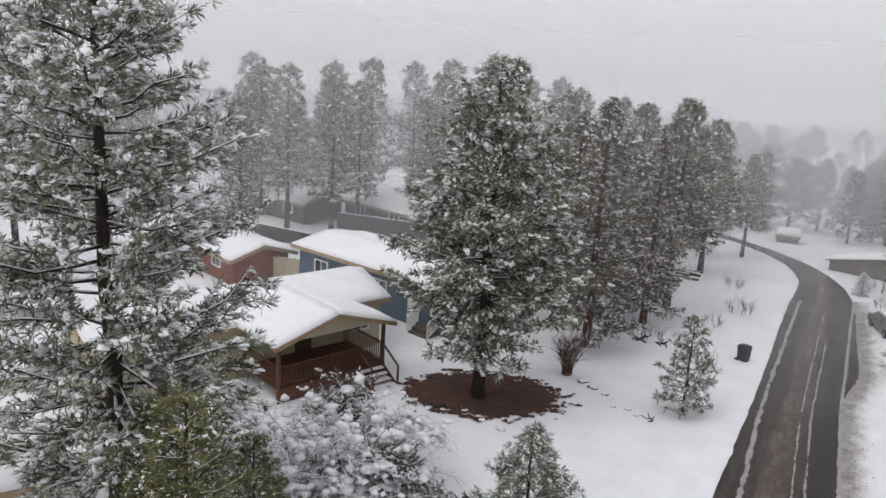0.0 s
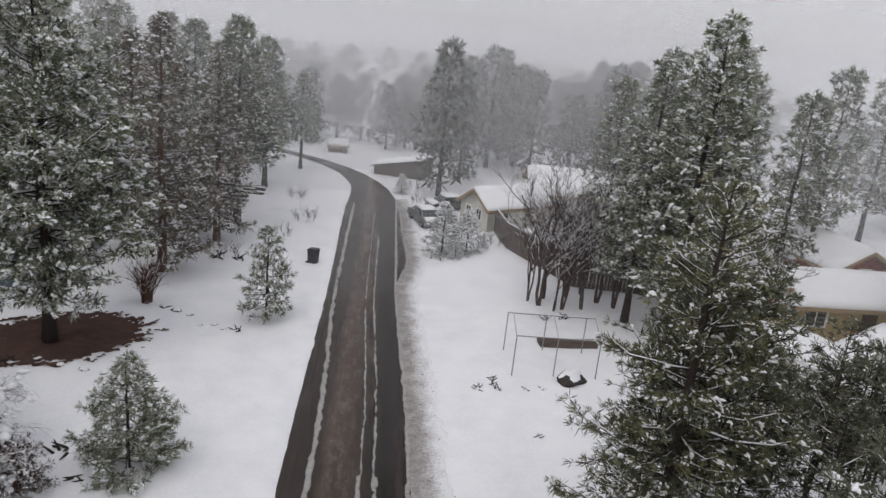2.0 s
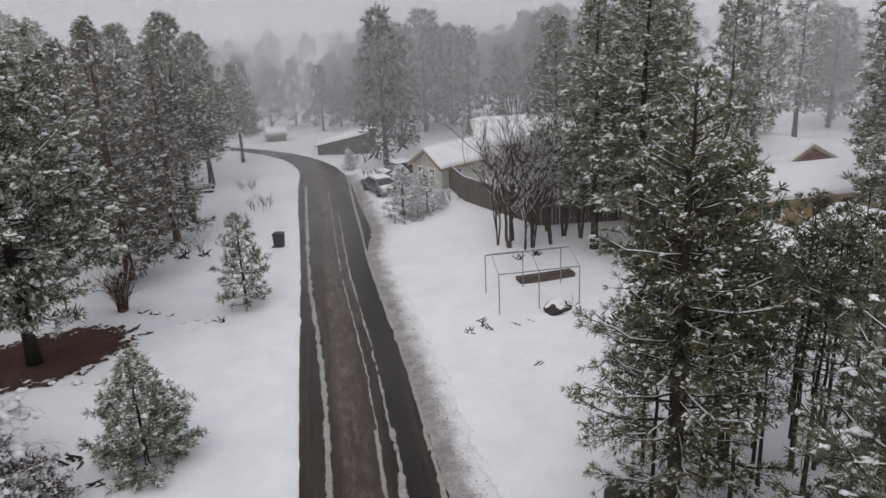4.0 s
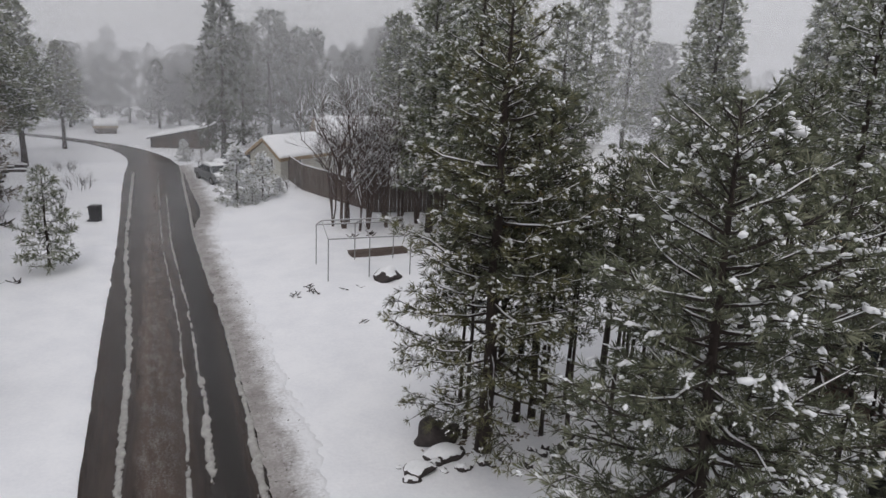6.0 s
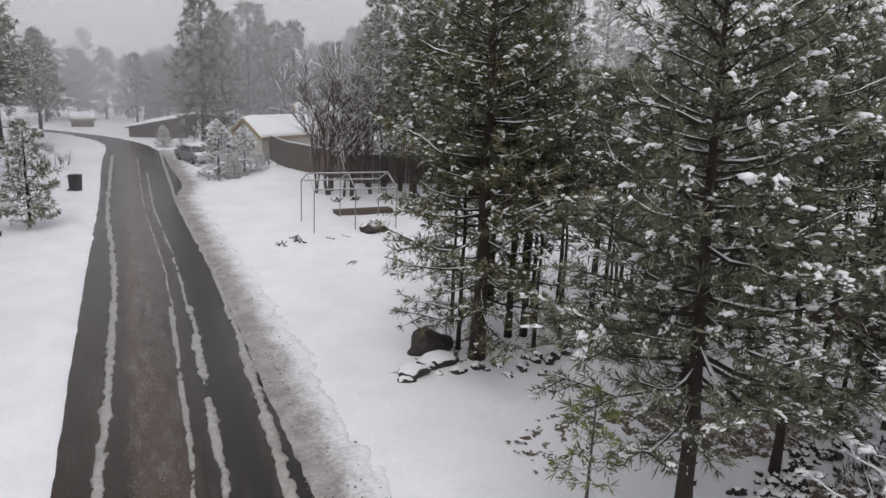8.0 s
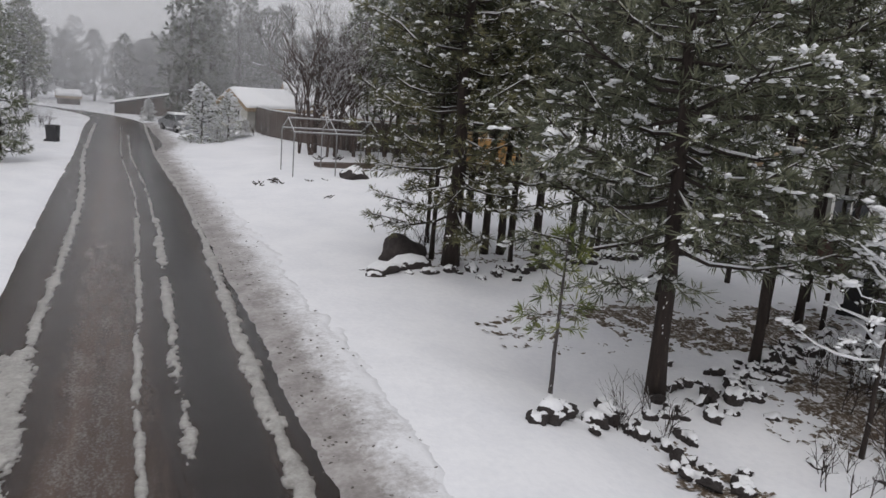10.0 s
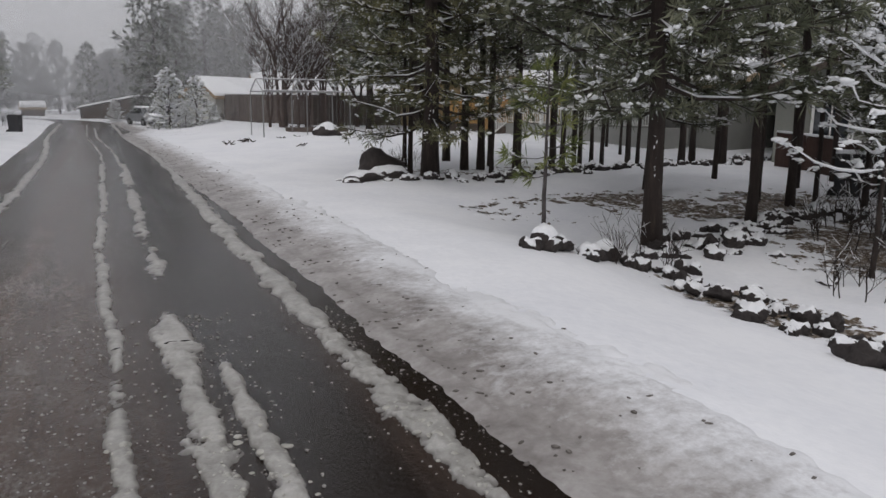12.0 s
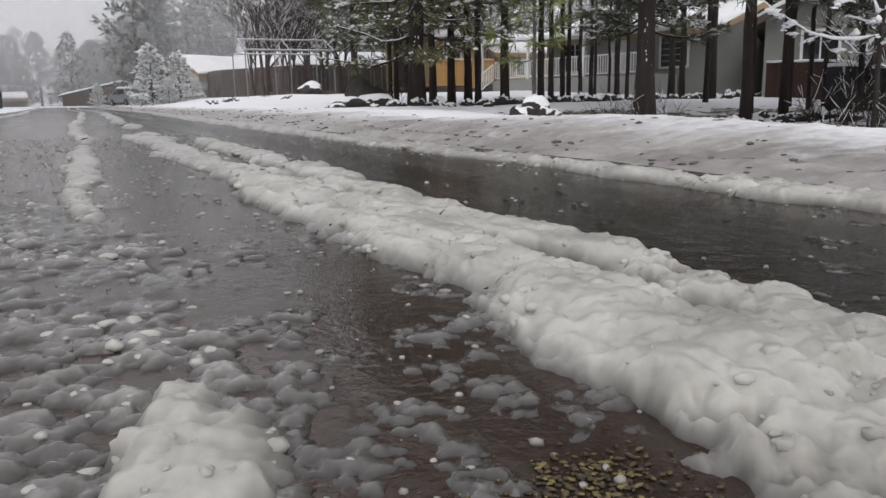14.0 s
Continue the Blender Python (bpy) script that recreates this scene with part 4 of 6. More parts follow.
for k in range(84):
    a, d = (radians(rnd.uniform(1, 26)), rnd.uniform(80, 104)) if k < 34 else (radians(rnd.uniform(-24, 24)), rnd.uniform(94, 120))
    spots.append((d * math.sin(a), d * math.cos(a), (15.5 - 0.062 * d) / 12.6 * rnd.uniform(0.8, 1.15) if a > 0.07 else rnd.uniform(0.46, 0.6)))
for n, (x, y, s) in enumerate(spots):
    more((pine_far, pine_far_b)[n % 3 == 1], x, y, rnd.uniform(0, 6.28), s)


def distant_woods():
    """The woods furthest off, too far to tell one tree from the next."""
    rs = np.random.RandomState(77)
    P, D, S = [], [], []
    for _ in range(170):
        a, d = radians(rs.uniform(-76, 74)), rs.uniform(125, 190)
        x, y = d * math.sin(a), d * math.cos(a)
        H, z0 = rs.uniform(3.5, 6.0), ground_z(x, y)
        for _ in range(64):
            u = rs.uniform(0.03, 1.0)
            r = 3.0 * (1 - u) ** 0.6 * rs.uniform(0.3, 1.0)
            t = rs.uniform(0, 6.28)
            P.append((x + r * math.cos(t), y + r * math.sin(t), z0 + u * H))
            D.append((math.cos(t), math.sin(t), 0.3))
            S.append(rs.uniform(0.8, 1.3))
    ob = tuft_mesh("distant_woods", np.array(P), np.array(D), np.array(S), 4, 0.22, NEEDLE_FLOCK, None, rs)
    return tagged(ob, "snowy pine woods lost in mist", "woods", kind="stuff")


distant_woods()

# ---- bare trees and shrubs ----


def bare_tree(name, label, category, seed, H, stems, spread, depth, snow, bark, r0, group="", arch=0.0, load=1.0, clump=0.0):
    """A leafless tree or shrub with snow lying on its twigs."""
    rng = random.Random(seed)
    top = thing(name, label, category, None, group)
    gb, gs = Geo(), Geo()

    def grow(p, d, L, r, lev, geo):
        n = 5 if lev == 0 and not arch else 3
        pts = [p]
        for i in range(n):
            d = (d + Vector((rng.uniform(-1, 1), rng.uniform(-1, 1), rng.uniform(-0.5, 0.7) - arch * (lev + i * 0.5))) * 0.2).normalized()
            if n == 5:
                d = Vector((d.x * 0.7, d.y * 0.7, d.z)).normalized()
            pts.append(pts[-1] + d * L / n)
        geo.tube(pts, [r * (1 - 0.4 * i / n) for i in range(n + 1)], 6 if lev == 0 else 3, False)
        if rng.random() < snow and lev > 0:
            w = r * 0.55 + 0.006 * load
            gs.tube([q + Vector((0, 0, r * 0.7 + 0.01)) for q in pts], [w * 0.5] + [w * 1.05] * (n - 1) + [w * 0.5], 4, False)
        if lev > 1 and rng.random() < clump:
            q = 0.04 + 0.19 * rng.random() ** 2
            gs.blob(tuple(pts[-1]), (q * 1.5, q, q * 0.7), rng, 0.4)
        if lev < depth:
            for k in range(rng.choice((2, 3, 3)) if lev else 4):
                f = rng.uniform(0.35, 1.0)
                i = min(int(f * n), n - 1)
                o = pts[i].lerp(pts[i + 1], f * n - i)
                a = rng.uniform(0, 6.28)
                nd = (d * 1.0 + Vector((math.cos(a), math.sin(a), rng.uniform(-0.1, 0.5))) * rng.uniform(0.45, 1.0)).normalized()
                grow(o, nd, L * rng.uniform(0.5, 0.75), r * (0.5 if arch else 0.58), lev + 1, gb)

    for k in range(stems):
        a = 6.28 * k / stems + rng.uniform(-0.4, 0.4)
        g = Geo()
        lean = spread * rng.uniform(0.5, 1.2)
        base = Vector((math.cos(a), math.sin(a), 0)) * (0.05 + 0.03 * stems) * spread * 1.5
        grow(base - Vector((0, 0, 0.1)), Vector((math.cos(a) * lean, math.sin(a) * lean, 1)).normalized(), H * rng.uniform(0.42, 0.58), r0 * rng.uniform(0.7, 1.1), 0, g)
        part("stem", g, bark, top, "", True)
    part("twig", gb, bark, top, "", True, "stuff")
    if gs.v:
        part("snow_load", gs, SNOW_ON, top, "white snow along the twigs", True, "stuff")
    return top


oak = place(bare_tree("bare_tree", "leafless dark tree with snow along its limbs", "tree", 41, 8.4, 2, 0.12, 5, 0.22, BARK_BROWN, 0.085, "bare trees behind the pipe frame"), 9.4, 39.8)
oak_b = place(bare_tree("bare_tree", "leafless dark tree with snow along its limbs", "tree", 43, 8.0, 3, 0.16, 5, 0.22, BARK_BROWN, 0.075, "bare trees behind the pipe frame"), 10.6, 39.5)
for x, y, turn, s, k in ((9.9, 41.0, 1.0, 1.05, 0), (11.7, 39.7, 2.0, 1.0, 1), (12.8, 40.8, 3.0, 1.0, 0), (11.2, 41.4, 4.2, 0.95, 1), (13.6, 40.2, 5.2, 0.95, 0), (8.9, 40.4, 0.7, 0.85, 1), (12.2, 42.0, 1.9, 1.0, 1), (10.1, 39.2, 5.0, 0.75, 1), (18.6, 13.4, 2.1, 0.62, 0), (17.4, 9.4, 0.6, 0.75, 1), (20.5, 37.0, 2.6, 0.9, 1), (22.5, 15.5, 1.1, 0.8, 0)):
    more((oak, oak_b)[k], x, y, turn, s)
place(bare_tree("shrub", "upright many-stemmed leafless shrub in snow", "shrub", 47, 2.6, 30, 0.14, 2, 0.15, BARK_RED, 0.035), -10.2, 37.1)
weep = bare_tree("shrub", "weeping dark-twigged shrub bowed under thick snow", "shrub", 51, 3.6, 32, 0.55, 3, 0.34, BARK_RED, 0.028, arch=0.5, load=2.6, clump=0.36)
weep_b = pine("dark tangled shrub under patches of snow", 53, 2.7, 1.7, 0.04, 80, 0.2, 0.24, 9, 0.013, 0.26, TWIG_DARK, BARK_RED, 0.07, 0.3, droop=0.3, snow_size=2.0)
for ob, x, y in ((weep, -12.6, 23.4), (weep_b, -15.2, 25.6)):
    ob.name = "shrub"
    tagged(place(ob, x, y), category="shrub")
more(weep_b, -9.4, 22.2, 2.0, 0.62)
more(weep_b, -10.9, 22.6, 0.6, 0.85)
more(weep, -14.6, 21.6, 4.0, 1.0)
more(weep, -10.9, 21.4, 1.4, 0.6)
brush = place(bare_tree("shrub", "low leafless brush dusted with snow", "shrub", 57, 1.15, 11, 0.7, 2, 0.12, BARK, 0.011, "low brush", load=0.3), 7.7, 9.1)
for x, y, turn, s in ((11.4, 6.8, 1.0, 1.4), (9.9, 7.0, 2.2, 1.0), (12.4, 9.2, 3.1, 1.3), (13.6, 10.0, 4.0, 1.2), (8.4, 19.6, 2.0, 0.9), (7.3, 19.0, 5.0, 0.8), (-9.2, 45.4, 1.0, 1.3), (-8.0, 45.0, 2.4, 1.2), (-4.9, 42.2, 3.2, 1.5), (-5.6, 50.0, 0.2, 1.1), (-4.6, 54.0, 4.4, 1.4), (-11.6, 46.5, 5.5, 1.3), (-5.8, 60.0, 1.9, 1.2), (3.0, 66.0, 0.8, 1.3), (3.6, 61.5, 2.8, 1.1), (8.2, 50.5, 4.7, 1.2), (15.0, 9.0, 0.5, 1.5), (17.2, 11.4, 2.6, 2.0), (18.0, 12.4, 4.1, 2.2), (16.2, 9.4, 5.0, 1.8)):
    more(brush, x, y, turn, s)
snowy = place(pine("slim bare sapling with thick snow on every branch", 61, 4.0, 1.3, 0.36, 24, 0.2, 0.16, 4, 0.008, 0.6, NEEDLE_FROST, BARK, 0.035, 0.35, droop=0.05, snow_size=3.0, limb_snow=3.4), 10.9, 7.65)
spruce = place(pine("bushy young conifer loaded with snow", 63, 3.5, 1.45, 0.02, 60, 0.24, 0.30, 6, 0.024, 0.95, NEEDLE_SNOWY, BARK_GREY, 0.07, 0.95, snow_size=2.6, limb_snow=3.0, group="snowy young conifers"), 4.7, 48.5)
for x, y, turn, s in ((6.3, 48.8, 2.0, 0.84), (5.5, 47.6, 1.0, 0.42), (7.4, 49.4, 3.0, 0.34), (2.2, 64.5, 0.4, 0.5)):
    more(spruce, x, y, turn, s)
near_bush = place(pine("yellow-green young pine with clumps of snow", 67, 7.6, 2.7, 0.05, 120, 0.2, 0.30, 13, 0.015, 0.26, NEEDLE_OLIVE, BARK, 0.13, 0.7), -11.2, 14.2)
more(near_bush, -13.6, 15.6, 2.0, 0.85)
more(near_bush, -12.4, 17.6, 4.0, 0.62)
# ---- rocks ----
from collections import Counter


def rock_geo(seed, rough=0.6, crag=1.0):
    rng = random.Random(seed)
    off = Vector((rng.uniform(0, 50), rng.uniform(0, 50), rng.uniform(0, 50)))
    g, cap = Geo(), Geo()
    v = []
    for p in ICO2_V:
        q = Vector(p)
        s = 1 + rough * noise.noise(q * 1.1 + off) + crag * (0.42 * noise.noise(q * 2.4 + off) + 0.16 * noise.noise(q * 6 + off))
        q = q * s
        q.z = max(q.z, -0.5)
        v.append(q)
    g.add(v, ICO2_F)
    keep = [f for f in ICO2_F if sum(ICO2_V[i][2] for i in f) / 3 + 0.75 * noise.noise(v[f[0]] * 2.2 + off) > 0.3]
    used = sorted({i for f in keep for i in f})
    whole, here = Counter(i for f in ICO2_F for i in f), Counter(i for f in keep for i in f)
    rim = {i for i in used if here[i] < whole[i]}
    num = {i: k for k, i in enumerate(used)}
    cap.add([tuple(v[i] * 0.97) if i in rim else (v[i].x * 1.01, v[i].y * 1.01, v[i].z * 1.02 + 0.05 + 0.05 * noise.noise(v[i] * 3)) for i in used], [tuple(num[i] for i in f) for f in keep])
    return g, cap


def mesh_of(name, geo, mat):
    me = bpy.data.meshes.new(name)
    me.from_pydata(geo.v, [], geo.f)
    me.materials.append(mat)
    me.polygons.foreach_set("use_smooth", [True] * len(me.polygons))
    return me


STONES = []
for k in range(7):
    sg, sc = rock_geo(100 + k)
    STONES.append((mesh_of("stone", sg, ROCK), mesh_of("snow_cap", sc, SNOW_ON)))


BOULDERS = []
for k in range(7):
    sg, sc = rock_geo(200 + k, 0.45, 0.3)
    BOULDERS.append((mesh_of("stone", sg, ROCK), mesh_of("snow_cap", sc, SNOW_ON)))


def boulder(label, x, y, size, turn, k, dz=0.0, cap=True, group=""):
    e = thing("boulder", label, "rock", at(x, y, turn, 1.0, dz), group)
    for me in BOULDERS[k][:2 if cap else 1]:
        o = new(me.name, me)
        o.parent = e
        o.scale = size
    return e


boulder("large dark boulder half bare of snow", 6.9, 18.5, (0.66, 0.5, 0.5), 0.3, 0, 0.2, False)
boulder("flat dark rock slab under snow", 6.0, 17.1, (0.5, 0.36, 0.22), 0.5, 1, 0.1)
boulder("low dark rock tipping out of the snow", 5.75, 16.8, (0.26, 0.2, 0.13), 0.1, 4, 0.06)
boulder("snow-covered rock beside the grove", 6.9, 17.6, (0.66, 0.42, 0.25), 0.1, 2, 0.1)
boulder("snow-topped dark boulder by the pipe frame", 9.3, 31.2, (0.75, 0.5, 0.42), 0.8, 3, 0.15)
boulder("large dark stone at the head of the border", 5.95, 9.05, (0.2, 0.19, 0.3), 0.8, 5, 0.12)
boulder("dark stone leaning beside the border", 6.3, 9.3, (0.14, 0.12, 0.12), 2.8, 6, 0.04)
boulder("dark stone leaning beside the border", 7.2, 9.5, (0.22, 0.17, 0.15), 1.8, 3, 0.05)
for x, y, s in ((-8.6, 36.4, 0.3), (-7.9, 36.1, 0.24), (-9.2, 36.8, 0.34), (-6.6, 35.2, 0.2), (-6.1, 34.9, 0.18), (-7.2, 35.0, 0.18), (-11.4, 30.2, 0.22), (-10.4, 30.0, 0.25), (-12.4, 30.6, 0.2), (-9.6, 29.8, 0.2), (7.0, 26.8, 0.15), (5.6, 17.4, 0.14), (10.4, 9.0, 0.2), (10.0, 7.7, 0.22), (10.6, 7.0, 0.2), (8.6, 4.4, 0.2)):
    boulder("small dark stone showing through the snow", x, y, (s, s * 0.8, s * 0.5), x * 7, int(abs(x * 10)) % 7, 0.05, True, "yard stones")


def stone_row(label, points, count, size, jitter, seed, rows=1):
    """A rough border of dark stones, each with its cap of snow."""
    rng = random.Random(seed)
    e = thing("stone_border", label, "stone border")
    seg = [(Vector(a), Vector(b)) for a, b in zip(points, points[1:])]
    total = sum((b - a).length for a, b in seg)
    for i in range(count):
        f = (i + rng.random()) / count * total
        for a, b in seg:
            L = (b - a).length
            if f <= L:
                break
            f -= L
        p = a.lerp(b, min(f / L, 1.0))
        x, y = p.x + rng.gauss(0, jitter), p.y + rng.gauss(0, jitter)
        s = size * rng.uniform(0.55, 1.3)
        k = rng.randrange(7)
        turn, tip, squash = rng.uniform(0, 6.28), (rng.gauss(0, 0.25), rng.gauss(0, 0.25)), (rng.uniform(0.6, 1), rng.uniform(0.6, 1.0))
        sink = s * rng.uniform(-0.1, 0.5)
        for me in STONES[k][:2 if rng.random() < 0.92 else 1]:
            o = new(me.name, me)
            o.parent = e
            o.location = (x, y, ground_z(x, y) + snow_top(x, y) + sink)
            o.rotation_euler = (tip[0], tip[1], turn)
            o.scale = (s, s * squash[0], s * squash[1])
    return e


stone_row("low stone border of dark rocks capped with snow", [(5.9, 9.0), (7.1, 9.5), (7.8, 8.6), (8.1, 7.4), (8.0, 6.5), (7.4, 5.6), (7.4, 4.0), (7.4, 0.6)], 105, 0.145, 0.3, 3, 2)
stone_row("line of dark stones under the tall pine", [(8.3, 9.5), (8.9, 9.6), (9.8, 10.1), (10.9, 10.3), (12.5, 10.9), (15.2, 11.6)], 80, 0.14, 0.4, 5, 2)
stone_row("long stone border along the grove", [(6.4, 17.5), (7.7, 16.95), (9.6, 17.0), (11.9, 17.7), (14.0, 18.2), (16.7, 18.8), (18.7, 18.8), (22.0, 20.0)], 110, 0.14, 0.3, 7)


def bare_patch(name, label, cx, cy, rx, ry, turn, mat, seed, hole=0.35, lift=0.11, step=0.12, scale=1.6):
    """A patch where soil and litter show through the snow, ragged at its edge."""
    g = Geo()
    n, m = int(2 * rx / step), int(2 * ry / step)
    idx = {}
    ca, sa = math.cos(turn), math.sin(turn)

    def ok(i, j):
        u, v = (i / n * 2 - 1), (j / m * 2 - 1)
        r = math.hypot(u, v)
        k = noise.noise((u * rx * scale + seed, v * ry * scale * 1.6, 0)) + 0.7 * noise.noise((u * rx * 4.2 * scale, v * ry * 6 * scale, seed))
        return r + 0.45 * k * (0.4 + hole) < 0.82 and k * hole < 0.26

    def vert(i, j):
        if (i, j) not in idx:
            u, v = (i / n * 2 - 1) * rx, (j / m * 2 - 1) * ry
            x, y = cx + u * ca - v * sa, cy + u * sa + v * ca
            idx[(i, j)] = len(g.v)
            g.v.append((x, y, ground_z(x, y) + lift + 0.03 * noise.noise((x * 3, y * 3, 5)) + 0.025 * noise.noise((x * 9, y * 9, 5))))
        return idx[(i, j)]

    for i in range(n):
        for j in range(m):
            if ok(i + 0.5, j + 0.5):
                g.f.append((vert(i, j), vert(i + 1, j), vert(i + 1, j + 1), vert(i, j + 1)))
    return tagged(part(name, g, mat, None, "", True), label, "bare ground", kind="structure")


bare_patch("bare_soil", "round patch of bare red-brown soil under the pine", -12.5, 32.6, 4.4, 3.0, 0.5, SOIL, 3, 0.12, 0.13)
bare_patch("leaf_litter", "dark leaf litter showing through thin snow", 11.8, 12.9, 5.0, 1.5, -0.05, LITTER, 8, 0.6, 0.10, 0.065, 3.0)
bare_patch("leaf_litter", "dark leaf litter showing through thin snow", 13.5, 9.2, 3.6, 1.7, 0.2, LITTER, 12, 0.6, 0.10, 0.065, 3.0)
bare_patch("leaf_litter", "dark leaf litter showing through thin snow", 9.2, 18.6, 3.0, 0.9, 0.2, LITTER, 21, 0.8, 0.10, 0.065, 3.0)
bare_patch("bare_soil", "dark litter and earth along the ditch", 7.9, 6.4, 0.7, 2.4, 0.05, LITTER, 15, 0.8, 0.10, 0.05, 3.0)

# ---- buildings, fences and yard things ----


def slab(g, quad, thick, snow=False):
    """A roof slab over four corners, thickness upwards."""
    a = [Vector(p) for p in quad]
    n = (a[1] - a[0]).cross(a[3] - a[0]).normalized()
    if n.z < 0:
        n = -n
    g.add([*a, *[p + n * thick for p in a]], [(0, 1, 2, 3), (7, 6, 5, 4), (0, 4, 5, 1), (1, 5, 6, 2), (2, 6, 7, 3), (3, 7, 4, 0)])


def snow_slab(g, quad, thick, seed, n=18, m=8):
    """A blanket of snow on a roof slope: soft edges and a gently uneven top."""
    a, b, c, d = [Vector(p) for p in quad]
    nor = (b - a).cross(d - a).normalized()
    if nor.z < 0:
        nor = -nor
    k = len(g.v)
    for j in range(m + 1):
        for i in range(n + 1):
            u, v = i / n, j / m
            p = a.lerp(b, u).lerp(d.lerp(c, u), v)
            e = min(u * n / 1.2, (1 - u) * n / 1.2, v * m / 1.0 + 0.35, 1.0)
            h = thick * (0.25 + 0.75 * ease(e)) * (1 + 0.25 * noise.noise((p.x * 0.7, p.y * 0.7, seed)))
            g.v.append(tuple(p + nor * h))
    for j in range(m):
        for i in range(n):
            q = k + j * (n + 1) + i
            g.f.append((q, q + 1, q + n + 2, q + n + 1))
    k2 = len(g.v)
    edge = [(i, 0) for i in range(n + 1)] + [(n, j) for j in range(1, m + 1)] + [(i, m) for i in range(n - 1, -1, -1)] + [(0, j) for j in range(m - 1, 0, -1)]
    for i, j in edge:
        g.v.append(tuple(a.lerp(b, i / n).lerp(d.lerp(c, i / n), j / m)))
    for s in range(len(edge)):
        t = (s + 1) % len(edge)
        g.f.append((k + edge[s][1] * (n + 1) + edge[s][0], k2 + s, k2 + t, k + edge[t][1] * (n + 1) + edge[t][0]))


def window(parent, m, w, h, frame_mat=None, bars=1):
    """A window set on a wall; m: its middle, local y pointing out of the wall."""
    g = Geo()
    t = 0.09
    for lo, hi in (((-w / 2 - t, 0, -h / 2 - t), (w / 2 + t, 0.06, -h / 2)), ((-w / 2 - t, 0, h / 2), (w / 2 + t, 0.06, h / 2 + t)),
                   ((-w / 2 - t, 0, -h / 2), (-w / 2, 0.06, h / 2)), ((w / 2, 0, -h / 2), (w / 2 + t, 0.06, h / 2))):
        g.box(lo, hi, m)
    for k in range(bars):
        x = -w / 2 + w * (k + 1) / (bars + 1)
        g.box((x - 0.025, 0.012, -h / 2), (x + 0.025, 0.05, h / 2), m)
    f = part("window", g, frame_mat or PAINT_WHITE, parent, "framed window")
    gp = Geo()
    gp.box((-w / 2, -0.005, -h / 2), (w / 2, 0.02, h / 2), m)
    part("pane", gp, GLASS, f, "dark glass pane")
    return f


def door(parent, m, w, h, mat):
    g = Geo()
    g.box((-w / 2, -0.005, 0), (w / 2, 0.045, h), m)
    for z0, z1 in ((0.15, 0.9), (1.05, h - 0.15)):
        g.box((-w / 2 + 0.14, 0.045, z0), (w / 2 - 0.14, 0.065, z1), m)
    d = part("door", g, mat, parent, "closed door")
    k = Geo()
    k.tube([m @ Vector((w / 2 - 0.08, 0.05, 1.0)), m @ Vector((w / 2 - 0.08, 0.12, 1.0))], [0.03, 0.03], 8)
    part("handle", k, GALV, d, "metal door handle")
    return d


def side_pose(side, u, z, L, W):
    """A pose on a wall of a house that is L along x and W along y; local y points outwards."""
    if side == "front":
        return pose(u, -W / 2, z, 0, 0, 180)
    if side == "back":
        return pose(u, W / 2, z)
    if side == "right":
        return pose(L / 2, u, z, 0, 0, -90)
    return pose(-L / 2, u, z, 0, 0, 90)


